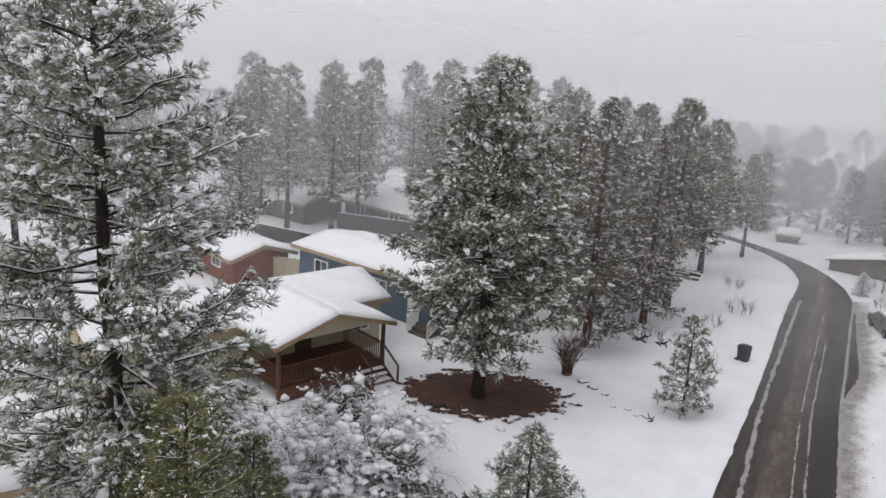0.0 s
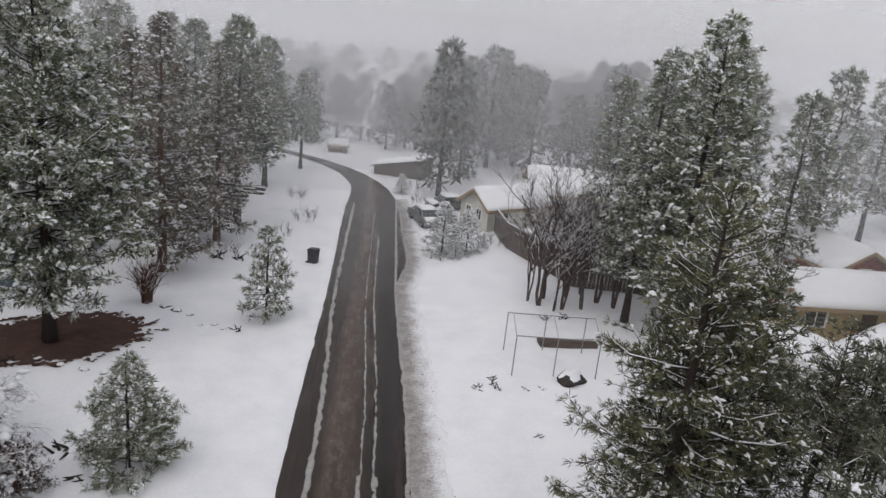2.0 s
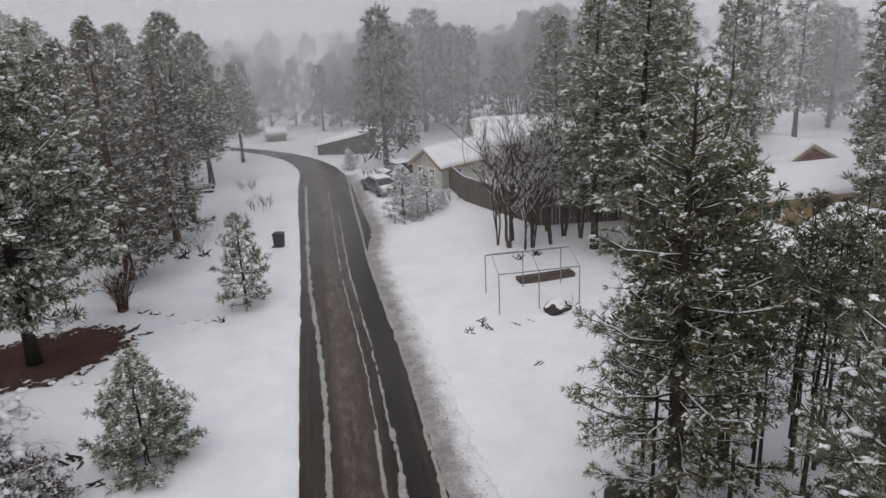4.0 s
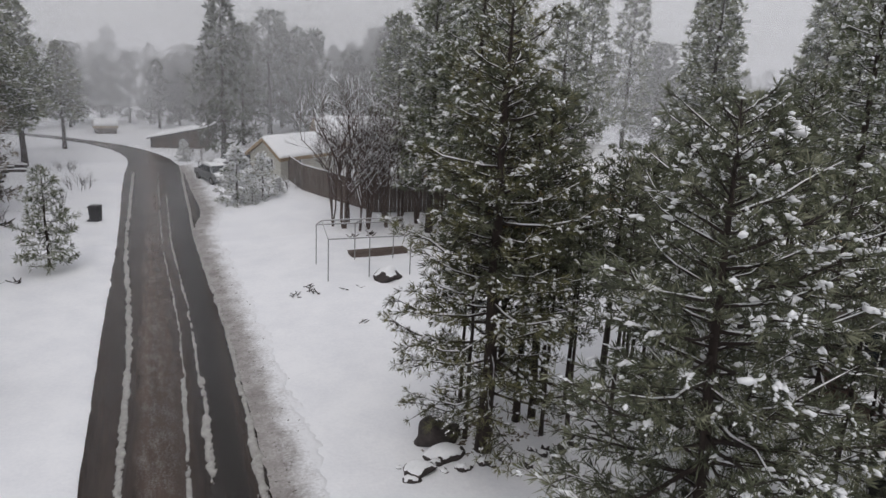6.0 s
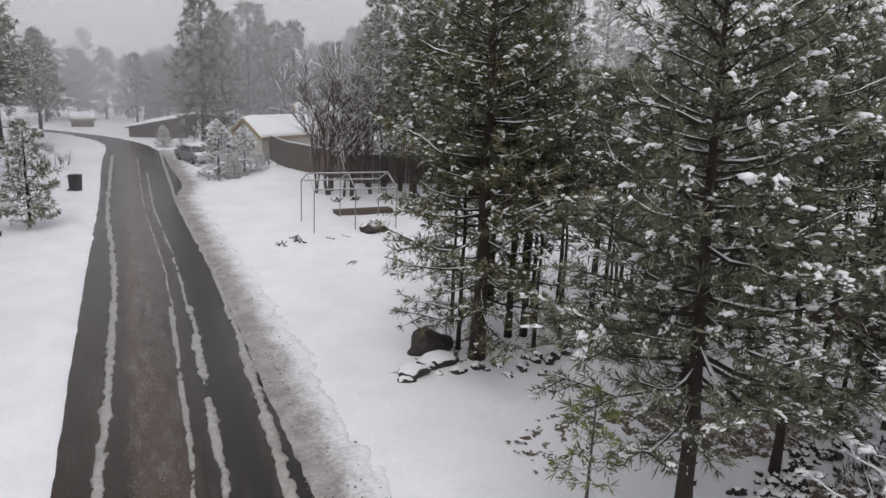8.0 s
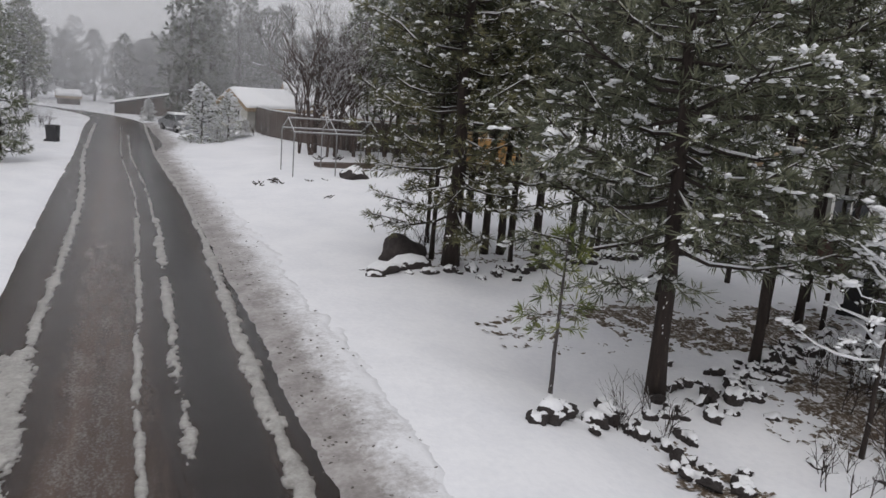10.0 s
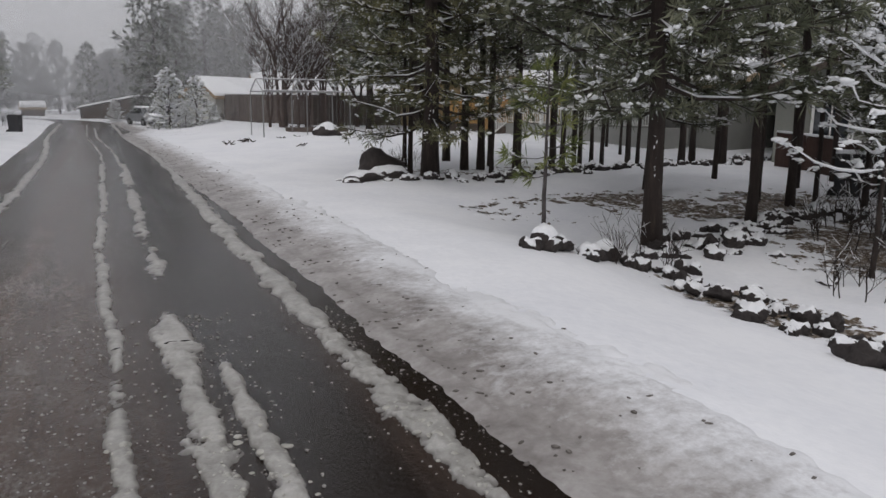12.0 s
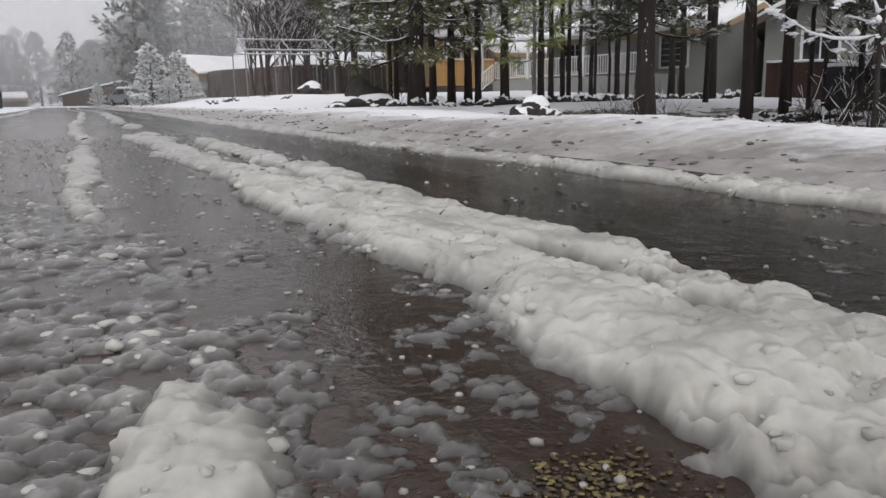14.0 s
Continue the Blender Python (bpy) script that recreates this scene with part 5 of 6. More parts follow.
def house(label, m, L, W, eave, ridge, wall_mat, windows=(), doors=(), over=0.45, snow=0.2, seed=1, siding=True, trim=None, name="house", base=-0.6):
    """A gabled house, ridge along x, snow on the roof."""
    e = thing(name, label, "house" if name == "house" else name.replace("_", " "), m)
    t = 0.15
    for sy in (-1, 1):
        g = Geo()
        y = sy * W / 2
        g.box((-L / 2, min(y, y - sy * t), base), (L / 2, max(y, y - sy * t), eave))
        w = part("wall", g, wall_mat, e)
        if siding:
            gs = Geo()
            k = 0
            while k * 0.24 < eave - 0.05:
                z = k * 0.24
                y0, y1 = (y, y + sy * 0.022)
                gs.add([(-L / 2, y1, z), (L / 2, y1, z), (L / 2, y0 + sy * 0.004, z + 0.235), (-L / 2, y0 + sy * 0.004, z + 0.235), (-L / 2, y0, z), (L / 2, y0, z)],
                       [(0, 1, 2, 3), (0, 4, 5, 1)])
                k += 1
            part("siding", gs, wall_mat, w, "overlapping lap siding", kind="stuff")
    for sx in (-1, 1):
        x = sx * L / 2
        xi = x - sx * t
        g = Geo()
        h = W / 2 - t
        rz = ridge - (ridge - eave) * t / (W / 2) * 0.5
        ring = [(-h, base), (h, base), (h, eave), (0, rz), (-h, eave)]
        g.add([(x, a, b) for a, b in ring] + [(xi, a, b) for a, b in ring],
              [(0, 1, 2, 3, 4), (9, 8, 7, 6, 5)] + [(i, i + 5, (i + 1) % 5 + 5, (i + 1) % 5) for i in range(5)])
        part("gable_wall", g, wall_mat, e)
    slope = (ridge - eave) / (W / 2)
    ez = eave - slope * over
    for sy in (-1, 1):
        q = [(-L / 2 - over, sy * (W / 2 + over), ez + 0.02), (L / 2 + over, sy * (W / 2 + over), ez + 0.02), (L / 2 + over, 0, ridge + 0.02), (-L / 2 - over, 0, ridge + 0.02)]
        g = Geo()
        slab(g, q, 0.10)
        r = part("roof", g, trim or TRIM_TAN, e, "roof slope with eaves")
        gs = Geo()
        up = Vector((0, 0, 0.105))
        q2 = [Vector(p) + up for p in q]
        snow_slab(gs, q2, snow, seed + sy)
        part("snow_blanket", gs, SNOW_ON, r, "smooth snow on the roof", True)
        gf = Geo()
        gf.beam((-L / 2 - over, sy * (W / 2 + over + 0.015), ez + 0.0), (L / 2 + over, sy * (W / 2 + over + 0.015), ez + 0.0), 0.03, 0.2)
        part("fascia", gf, trim or TRIM_TAN, e, "eaves board")
    for sx in (-1, 1):
        gf = Geo()
        for sy in (-1, 1):
            gf.beam((sx * (L / 2 + over + 0.012), sy * (W / 2 + over), ez), (sx * (L / 2 + over + 0.012), 0, ridge), 0.03, 0.2)
        part("bargeboard", gf, trim or TRIM_TAN, e, "gable edge board")
    for side, u, z, w, h in windows:
        window(e, side_pose(side, u, z, L, W), w, h)
    for side, u, z, w, h, mat in doors:
        door(e, side_pose(side, u, z, L, W), w, h, mat)
    return e


def hpose(x, y, along, dz=0.0):
    """Base pose of a house with its ridge along the compass angle (degrees from x)."""
    return Matrix.Translation((x, y, ground_z(x, y) + dz)) @ Matrix.Rotation(radians(along), 4, "Z")


def rail(parent, a, b, h, mat, step=0.14, name="railing"):
    """A railing from a to b: top and bottom bars and balusters."""
    a, b = Vector(a), Vector(b)
    up = Vector((0, 0, h))
    g = Geo()
    g.beam(a + up, b + up, 0.07, 0.05)
    g.beam(a + up * 0.12, b + up * 0.12, 0.05, 0.05)
    r = part(name, g, mat, parent)
    n = max(2, int((b - a).length / step))
    gb = Geo()
    for i in range(n + 1):
        p = a.lerp(b, i / n)
        gb.beam(p + up * 0.12, p + up, 0.035, 0.035, (1, 0, 0))
    part("baluster", gb, mat, r, kind="stuff")
    return r


# the cream house with the brown porch
cream = house("cream house with a snowy roof and brown porch", hpose(-24.2, 29.0, 71), 14.0, 4.5, 2.75, 3.55, WALL_CREAM,
              [("front", -4.5, 1.6, 1.2, 1.2), ("front", 5.8, 1.7, 0.8, 1.0), ("right", 0, 1.6, 1.2, 1.0)], [("front", 2.4, 0.75, 0.9, 1.9, WALL_BROWN)], seed=3, over=0.4)


def porch(parent, x0, x1, y0, y1, deck, eave, ridge, wall, wood):
    """A gabled porch in front of a house: deck, posts, roof, railings and steps; y0 is its outer edge."""
    g = Geo()
    g.box((x0, y0, -0.5), (x1, y0 + 0.08, deck - 0.06))
    part("skirt", g, wood, parent, "boarded porch skirt")
    n = int((y1 - y0) / 0.15)
    g = Geo()
    g.box((x0, y0, deck - 0.06), (x1, y1, deck))
    part("deck", g, wood, parent, "boarded porch floor")
    for x in (x0 + 0.08, x1 - 0.08):
        g = Geo()
        g.box((x - 0.07, y0 + 0.02, deck - 0.5), (x + 0.07, y0 + 0.16, eave))
        part("post", g, wood, parent)
    xm = (x0 + x1) / 2
    g = Geo()
    g.add([(x0, y0 + 0.05, eave), (x1, y0 + 0.05, eave), (xm, y0 + 0.05, ridge - 0.03), (x0, y0 + 0.17, eave), (x1, y0 + 0.17, eave), (xm, y0 + 0.17, ridge - 0.03)],
          [(0, 1, 2), (5, 4, 3), (0, 3, 4, 1), (1, 4, 5, 2), (2, 5, 3, 0)])
    part("gable_wall", g, wall, parent, "cream porch gable")
    o = 0.35
    sl = (ridge - eave) / (xm - x0)
    for s, xe in ((-1, x0), (1, x1)):
        q = [(xe + s * o, y0 - o, eave - sl * o), (xe + s * o, y1 + 1.6, eave - sl * o), (xm, y1 + 1.6, ridge), (xm, y0 - o, ridge)]
        g = Geo()
        slab(g, q, 0.1)
        r = part("porch_roof", g, TRIM_TAN, parent, "porch roof slope")
        gs = Geo()
        snow_slab(gs, [Vector(p) + Vector((0, 0, 0.105)) for p in q], 0.2, 5 + s)
        part("snow_blanket", gs, SNOW_ON, r, "smooth snow on the porch roof", True)
        gf = Geo()
        gf.beam((xe + s * o, y0 - o - 0.015, eave - sl * o + 0.02), (xm, y0 - o - 0.015, ridge + 0.02), 0.03, 0.18)
        part("bargeboard", gf, TRIM_TAN, parent, "porch gable edge board")
    rail(parent, (x0 + 0.1, y0 + 0.1, deck), (x1 - 1.6, y0 + 0.1, deck), 0.95, wood)
    rail(parent, (x0 + 0.1, y0 + 0.1, deck), (x0 + 0.1, y1, deck), 0.95, wood)
    rail(parent, (x1 - 0.1, y0 + 0.1, deck), (x1 - 0.1, y1, deck), 0.95, wood)
    for i in range(4):
        g = Geo()
        z = deck - 0.18 * (i + 1)
        y = y0 - 0.28 * i
        g.box((x1 - 1.5, y - 0.29, z - 0.04), (x1 - 0.2, y, z))
        st = part("step", g, wood, parent)
        gs = Geo()
        gs.box((x1 - 1.47, y - 0.27, z + 0.002), (x1 - 0.23, y - 0.03, z + 0.05))
        part("snow_load", gs, SNOW_ON, st, "snow on the tread")
    for x in (x1 - 1.55, x1 - 0.15):
        g = Geo()
        g.beam((x, y0, deck - 0.1), (x, y0 - 1.25, deck - 0.85), 0.06, 0.24)
        part("stringer", g, wood, parent)
        g = Geo()
        g.beam((x, y0, deck + 0.95), (x, y0 - 1.25, deck + 0.2), 0.08, 0.06)
        g.beam((x, y0 - 1.2, deck - 0.8), (x, y0 - 1.2, deck + 0.25), 0.08, 0.08, (1, 0, 0))
        part("handrail", g, wood, parent)


porch(cream, -0.85, 4.85, -5.55, -2.3, 0.75, 2.75, 3.6, WALL_CREAM, WOOD_RED)

blue = house("long blue house with a snowy low roof", hpose(-22.6, 41.6, -12), 13.5, 5.2, 2.75, 3.2, WALL_BLUE,
             [("front", 5.4, 1.6, 1.2, 1.0), ("front", 0.6, 1.6, 1.1, 1.0), ("front", -4.6, 1.6, 1.1, 1.0), ("right", 0, 1.6, 1.2, 1.0)], [("front", 3.4, 0.1, 0.9, 2.0, PAINT_WHITE)], seed=5, over=0.4)


def white_steps():
    e = thing("porch_steps", "white-railed steps against the blue house", "steps", hpose(-18.6, 38.0, -12))
    for i in range(3):
        g = Geo()
        g.box((-0.7, -0.3 * i - 0.3, 0.0), (0.7, -0.3 * i, 0.55 - 0.18 * i))
        part("step", g, WOOD_BROWN, e)
    rail(e, (-0.75, -0.05, 0.5), (-0.75, -0.95, 0.05), 0.9, PAINT_WHITE)
    rail(e, (0.75, -0.05, 0.5), (0.75, -0.95, 0.05), 0.9, PAINT_WHITE)
    return e


white_steps()
house("red-brown outbuilding with snow on the roof", hpose(-36.0, 40.6, -17), 8.4, 4.0, 1.9, 2.5, WALL_RED, [("front", 2.0, 1.4, 1.0, 0.8)], seed=7, name="shed", siding=False)
house("low brown house under snow among the pines", hpose(-45.0, 57.5, -10), 9.0, 4.5, 2.0, 2.9, WALL_BROWN, [("front", -2.0, 1.3, 1.1, 0.8), ("front", 2.4, 1.3, 1.1, 0.8)], seed=9, siding=False)
house("long low house under snow behind the fences", hpose(-34.6, 60.0, -14), 9.0, 5.0, 2.1, 3.1, WALL_BROWN, [("front", -2.4, 1.3, 1.1, 0.8), ("front", 2.0, 1.3, 1.1, 0.8)], seed=11, siding=False)
house("small white outbuilding at the yard's edge", hpose(-21.6, 15.2, 60), 4.0, 3.4, 2.0, 2.7, WALL_WHITE, [("front", 0, 1.2, 0.7, 0.6)], seed=13, name="shed", siding=False)
house("brown house half hidden by roadside pines", hpose(-15.0, 58.0, 72), 7.0, 4.6, 2.1, 3.0, WALL_BROWN, [("front", -2.0, 1.4, 1.1, 1.0), ("front", 2.0, 1.4, 1.1, 1.0)], seed=15, siding=False)
# houses across the lane
tan = house("tan house with a snowy low-pitched roof", hpose(26.6, 40.0, 3), 10.4, 4.8, 2.2, 3.1, WALL_TAN,
            [("front", -3.4, 1.4, 1.1, 0.8), ("front", 4.0, 1.4, 1.1, 0.8), ("left", 0.6, 1.4, 1.0, 0.9)], [("front", 1.4, 0.1, 0.9, 2.0, WALL_BROWN), ("front", -0.4, 0.1, 0.9, 2.0, WALL_BROWN)], seed=17)


def wood_deck():
    e = thing("deck", "new golden wood deck with boarded sides", "deck", hpose(18.4, 36.4, 3, 0.3))
    g = Geo()
    g.box((-1.85, -0.9, 0.14), (1.85, 1.6, 0.28))
    part("floor", g, WOOD_GOLD, e)
    g = Geo()
    g.box((-1.8, -0.84, -0.8), (1.8, -0.78, 0.14))
    part("skirt", g, WOOD_BROWN, e, "dark boarded skirt")
    for x in (-1.8, -0.6, 0.6, 1.8):
        g = Geo()
        g.box((x - 0.06, -0.96, -0.8), (x + 0.06, -0.84, 1.5))
        part("post", g, WOOD_GOLD, e)
    bd = Geo()
    bd.box((-0.07, -0.015, 0.0), (0.07, 0.015, 1.05))
    me = bpy.data.meshes.new("board")
    me.from_pydata(bd.v, [], bd.f)
    me.materials.append(WOOD_GOLD)
    for i in range(24):
        o = new("board", me)
        o.parent = e
        o.location = (-1.74 + 3.48 * i / 23, -0.9, 0.3)
    g = Geo()
    g.beam((-1.85, -0.9, 1.4), (1.85, -0.9, 1.4), 0.14, 0.05)
    part("cap_rail", g, WOOD_GOLD, e)
    gs = Geo()
    gs.beam((-1.85, -0.9, 1.45), (1.85, -0.9, 1.45), 0.1, 0.04)
    part("snow_load", gs, SNOW_ON, e, "thin snow on the rail")
    return e


def lean_to_barn():
    """A low barn under one roof slope that climbs to one side."""
    e = thing("barn", "low brown barn under one snowy roof slope", "barn", hpose(2.0, 70.6, -16))
    lo, hi, w, d = 0.95, 1.85, 2.3, 3.6
    g = Geo()
    g.add([(-w, 0, -0.5), (w, 0, -0.5), (w, d, -0.5), (-w, d, -0.5), (-w, 0, lo), (w, 0, hi), (w, d, hi), (-w, d, lo)],
          [(3, 2, 1, 0), (0, 1, 5, 4), (1, 2, 6, 5), (2, 3, 7, 6), (3, 0, 4, 7), (4, 5, 6, 7)])
    part("wall", g, WALL_BROWN, e)
    quad = [(-w - 0.3, -0.35, lo - 0.1), (w + 0.25, -0.35, hi + 0.1), (w + 0.25, d + 0.3, hi + 0.1), (-w - 0.3, d + 0.3, lo - 0.1)]
    g = Geo()
    slab(g, [(x, y, z + 0.01) for x, y, z in quad], 0.09)
    roof = part("roof", g, WOOD_DARK, e)
    g = Geo()
    snow_slab(g, [(x, y, z + 0.105) for x, y, z in quad], 0.16, 29)
    part("snow_blanket", g, SNOW_ON, roof, "white snow on the roof", True)
    for x in (-w, -0.7, 0.8, w):
        g = Geo()
        g.box((x - 0.06, -0.05, -0.5), (x + 0.06, -0.002, lo + (hi - lo) * (x + w) / (2 * w) - 0.02))
        part("post", g, WOOD_DARK, e)
    g = Geo()
    g.box((0.0, -0.045, -0.3), (0.72, -0.003, 1.1))
    part("door", g, WOOD_BROWN, e, "weathered plank door")
    return e


house("tan cabin end with a window behind the golden deck", hpose(19.2, 40.2, 3), 4.0, 5.0, 2.9, 3.3, WALL_TAN, [("front", -0.3, 1.9, 0.8, 1.1)], seed=19)
wood_deck()
house("brown house with a reddish gable beyond", hpose(31.5, 50.0, 100), 6.0, 4.6, 1.4, 2.6, WALL_RED, [("left", 0, 1.0, 0.8, 0.7)], seed=21, siding=False)
house("cream gabled house by the lane's bend", hpose(9.7, 56.2, 32), 5.8, 3.2, 1.7, 2.75, WALL_WHITE, [("left", -0.6, 1.1, 0.5, 0.7), ("left", 0.6, 1.1, 0.5, 0.7), ("front", -1.5, 1.0, 0.9, 0.7)], over=0.25, snow=0.14, seed=23, siding=False)
house("long snow-roofed building behind bare trees", hpose(18.5, 61.5, -5), 12.0, 6.0, 2.0, 3.3, WALL_GREY, [("front", -3.6, 1.2, 1.0, 0.8), ("front", 0.0, 1.2, 1.0, 0.8), ("front", 3.6, 1.2, 1.0, 0.8)], seed=25, siding=False)
house("low snow-covered outbuilding beside the fence", hpose(15.6, 48.0, -10), 6.0, 3.6, 1.8, 2.5, WALL_GREY, [("front", 1.2, 1.1, 0.7, 0.6)], seed=27, name="shed", siding=False)
lean_to_barn()
house("far low house in the mist under snow", hpose(-4.3, 80.6, 5), 1.9, 1.9, 0.8, 1.15, WALL_BROWN, [], over=0.15, seed=31, siding=False)
# the grey house beyond the grove
grey = house("grey-sided house with a broad gable behind the pines", hpose(27.5, 18.6, 39), 9.9, 8.5, 2.6, 4.6, WALL_SHADE,
             [("left", -0.6, 1.5, 1.0, 1.5), ("left", 2.6, 1.5, 1.0, 1.2)], [("left", -2.4, 0.1, 0.9, 2.0, WALL_WHITE)], seed=33, trim=WOOD_BROWN)
wing = house("grey house wing with a white-railed porch", hpose(24.4, 27.7, 105), 8.6, 5.4, 2.4, 3.3, WALL_GREY, [("back", -2.5, 1.6, 1.2, 1.2), ("back", 2.6, 1.6, 1.2, 1.2)], [("back", 0.2, 0.4, 0.9, 2.0, PAINT_WHITE)], seed=35)


def white_porch():
    e = thing("porch", "raised porch with white railings and steps", "porch", hpose(19.95, 28.3, 105) @ Matrix.Scale(0.86, 4))
    g = Geo()
    g.box((-5.4, -1.2, -0.5), (5.4, 1.2, 0.75))
    part("base", g, WALL_GREY, e, "grey panelled porch base")
    for x in (-5.2, -1.8, 1.8, 5.2):
        g = Geo()
        g.box((x - 0.06, 1.04, 0.75), (x + 0.06, 1.16, 2.7))
        part("post", g, PAINT_WHITE, e)
    rail(e, (-5.2, 1.1, 0.75), (-1.8, 1.1, 0.75), 0.95, PAINT_WHITE)
    rail(e, (-1.8, 1.1, 0.75), (1.8, 1.1, 0.75), 0.95, PAINT_WHITE)
    rail(e, (1.8, 1.1, 0.75), (4.2, 1.1, 0.75), 0.95, PAINT_WHITE)
    for i in range(4):
        g = Geo()
        g.box((4.3, 1.2 + 0.28 * i, 0.0), (5.3, 1.48 + 0.28 * i, 0.58 - 0.17 * i))
        part("step", g, WOOD_BROWN, e)
    rail(e, (4.25, 1.2, 0.7), (4.25, 2.3, 0.05), 0.9, PAINT_WHITE)
    g = Geo()
    slab(g, [(-5.6, 1.4, 2.65), (5.6, 1.4, 2.65), (5.6, -1.3, 2.95), (-5.6, -1.3, 2.95)], 0.1)
    r = part("porch_roof", g, PAINT_WHITE, e)
    gs = Geo()
    snow_slab(gs, [(-5.6, 1.4, 2.76), (5.6, 1.4, 2.76), (5.6, -1.3, 3.06), (-5.6, -1.3, 3.06)], 0.16, 3)
    part("snow_blanket", gs, SNOW_ON, r, "snow on the porch roof", True)
    return e


white_porch()


def fence(label, points, height, mat, board=0.15, gap=0.012, seed=1, group="", snow=True):
    """A board fence: posts, boards of their own, a top rail with snow."""
    rng = random.Random(seed)
    e = thing("fence", label, "fence", None, group)
    bd = Geo()
    bd.box((-board / 2, -0.012, 0.03), (board / 2, 0.012, height))
    me = bpy.data.meshes.new("board")
    me.from_pydata(bd.v, [], bd.f)
    me.materials.append(mat)
    for a, b in zip(points, points[1:]):
        a, b = Vector((*a, 0)), Vector((*b, 0))
        L, d = (b - a).length, (b - a).normalized()
        n = int(L / (board + gap))
        ang = math.atan2(d.y, d.x)
        for i in range(n):
            p = a.lerp(b, (i + 0.5) / n)
            o = new("board", me)
            o.parent = e
            o.location = (p.x, p.y, ground_z(p.x, p.y) + rng.uniform(-0.03, 0.03))
            o.rotation_euler = (rng.uniform(-0.015, 0.015), rng.uniform(-0.012, 0.012), ang)
        k = max(1, round(L / 2.4))
        side = Vector((-d.y, d.x, 0)) * 0.075
        for i in range(k + 1):
            p = a.lerp(b, i / k) + side
            g = Geo()
            z = ground_z(p.x, p.y)
            g.box((p.x - 0.05, p.y - 0.05, z - 0.2), (p.x + 0.05, p.y + 0.05, z + height + 0.06))
            part("post", g, mat, e)
        for h in (0.3, height - 0.25):
            g = Geo()
            for i in range(k):
                p, q = a.lerp(b, i / k) + side * 0.5, a.lerp(b, (i + 1) / k) + side * 0.5
                g.beam((p.x, p.y, ground_z(p.x, p.y) + h), (q.x, q.y, ground_z(q.x, q.y) + h), 0.04, 0.09)
            part("rail", g, mat, e)
        if snow:
            g = Geo()
            for i in range(k):
                p, q = a.lerp(b, i / k), a.lerp(b, (i + 1) / k)
                g.tube([(p.x, p.y, ground_z(p.x, p.y) + height + 0.02), (q.x, q.y, ground_z(q.x, q.y) + height + 0.02)], [0.04, 0.04], 5)
            part("snow_load", g, SNOW_ON, e, "snow along the top", True)
    return e


fence("weathered brown board fence behind bare trees", [(8.5, 56.0), (9.0, 49.8), (12.0, 43.2), (19.0, 42.4)], 1.8, WOOD_BROWN, 0.2, 0.02, 3)
fence("low dark red-brown board fence before the grey house", [(19.8, 17.6), (18.7, 12.6), (22.0, 8.2)], 1.15, WOOD_RUST, 0.16, 0.01, 7)
fence("pale board fence beside the red outbuilding", [(-33.2, 39.8), (-29.6, 40.8)], 1.7, WALL_CREAM, 0.3, 0.0, 9, snow=False)
fence("dark brown board fence at the back of the yards", [(-47.0, 48.6), (-33.0, 48.4)], 1.2, WOOD_DARK, 0.3, 0.0, 11)
fence("dark board fence behind the blue house", [(-38.0, 55.4), (-30.0, 56.6)], 1.5, WOOD_DARK, 0.3, 0.0, 13)


def pipe_frame():
    """A tall frame of bare pipe, as for a garden canopy, snow on its bars."""
    e = thing("pipe_frame", "bare metal pipe canopy frame standing in snow", "canopy frame")
    xs, ys = (6.75, 8.55, 10.4), (31.5, 34.1)
    h = ground_z(8.5, 32.8) + 1.85
    peak = h + 0.5
    for x in xs:
        for y in ys:
            g = Geo()
            z = ground_z(x, y)
            g.tube([(x, y, z - 0.05), (x, y, h)], [0.024, 0.024], 8)
            part("post", g, GALV, e)
    ym = sum(ys) / 2
    for a, b in [((xs[0], y, h), (xs[2], y, h)) for y in ys] + [((xs[0], ym, peak), (xs[2], ym, peak))] + \
            [((x, y, h), (x, ym, peak)) for x in xs for y in ys]:
        g = Geo()
        g.tube([a, b], [0.024, 0.024], 8)
        p = part("bar", g, GALV, e)
        gs = Geo()
        gs.tube([Vector(a) + Vector((0, 0, 0.035)), Vector(b) + Vector((0, 0, 0.035))], [0.011, 0.011], 5)
        part("snow_load", gs, SNOW_ON, p, "snow along the bar", True)
    return e


pipe_frame()


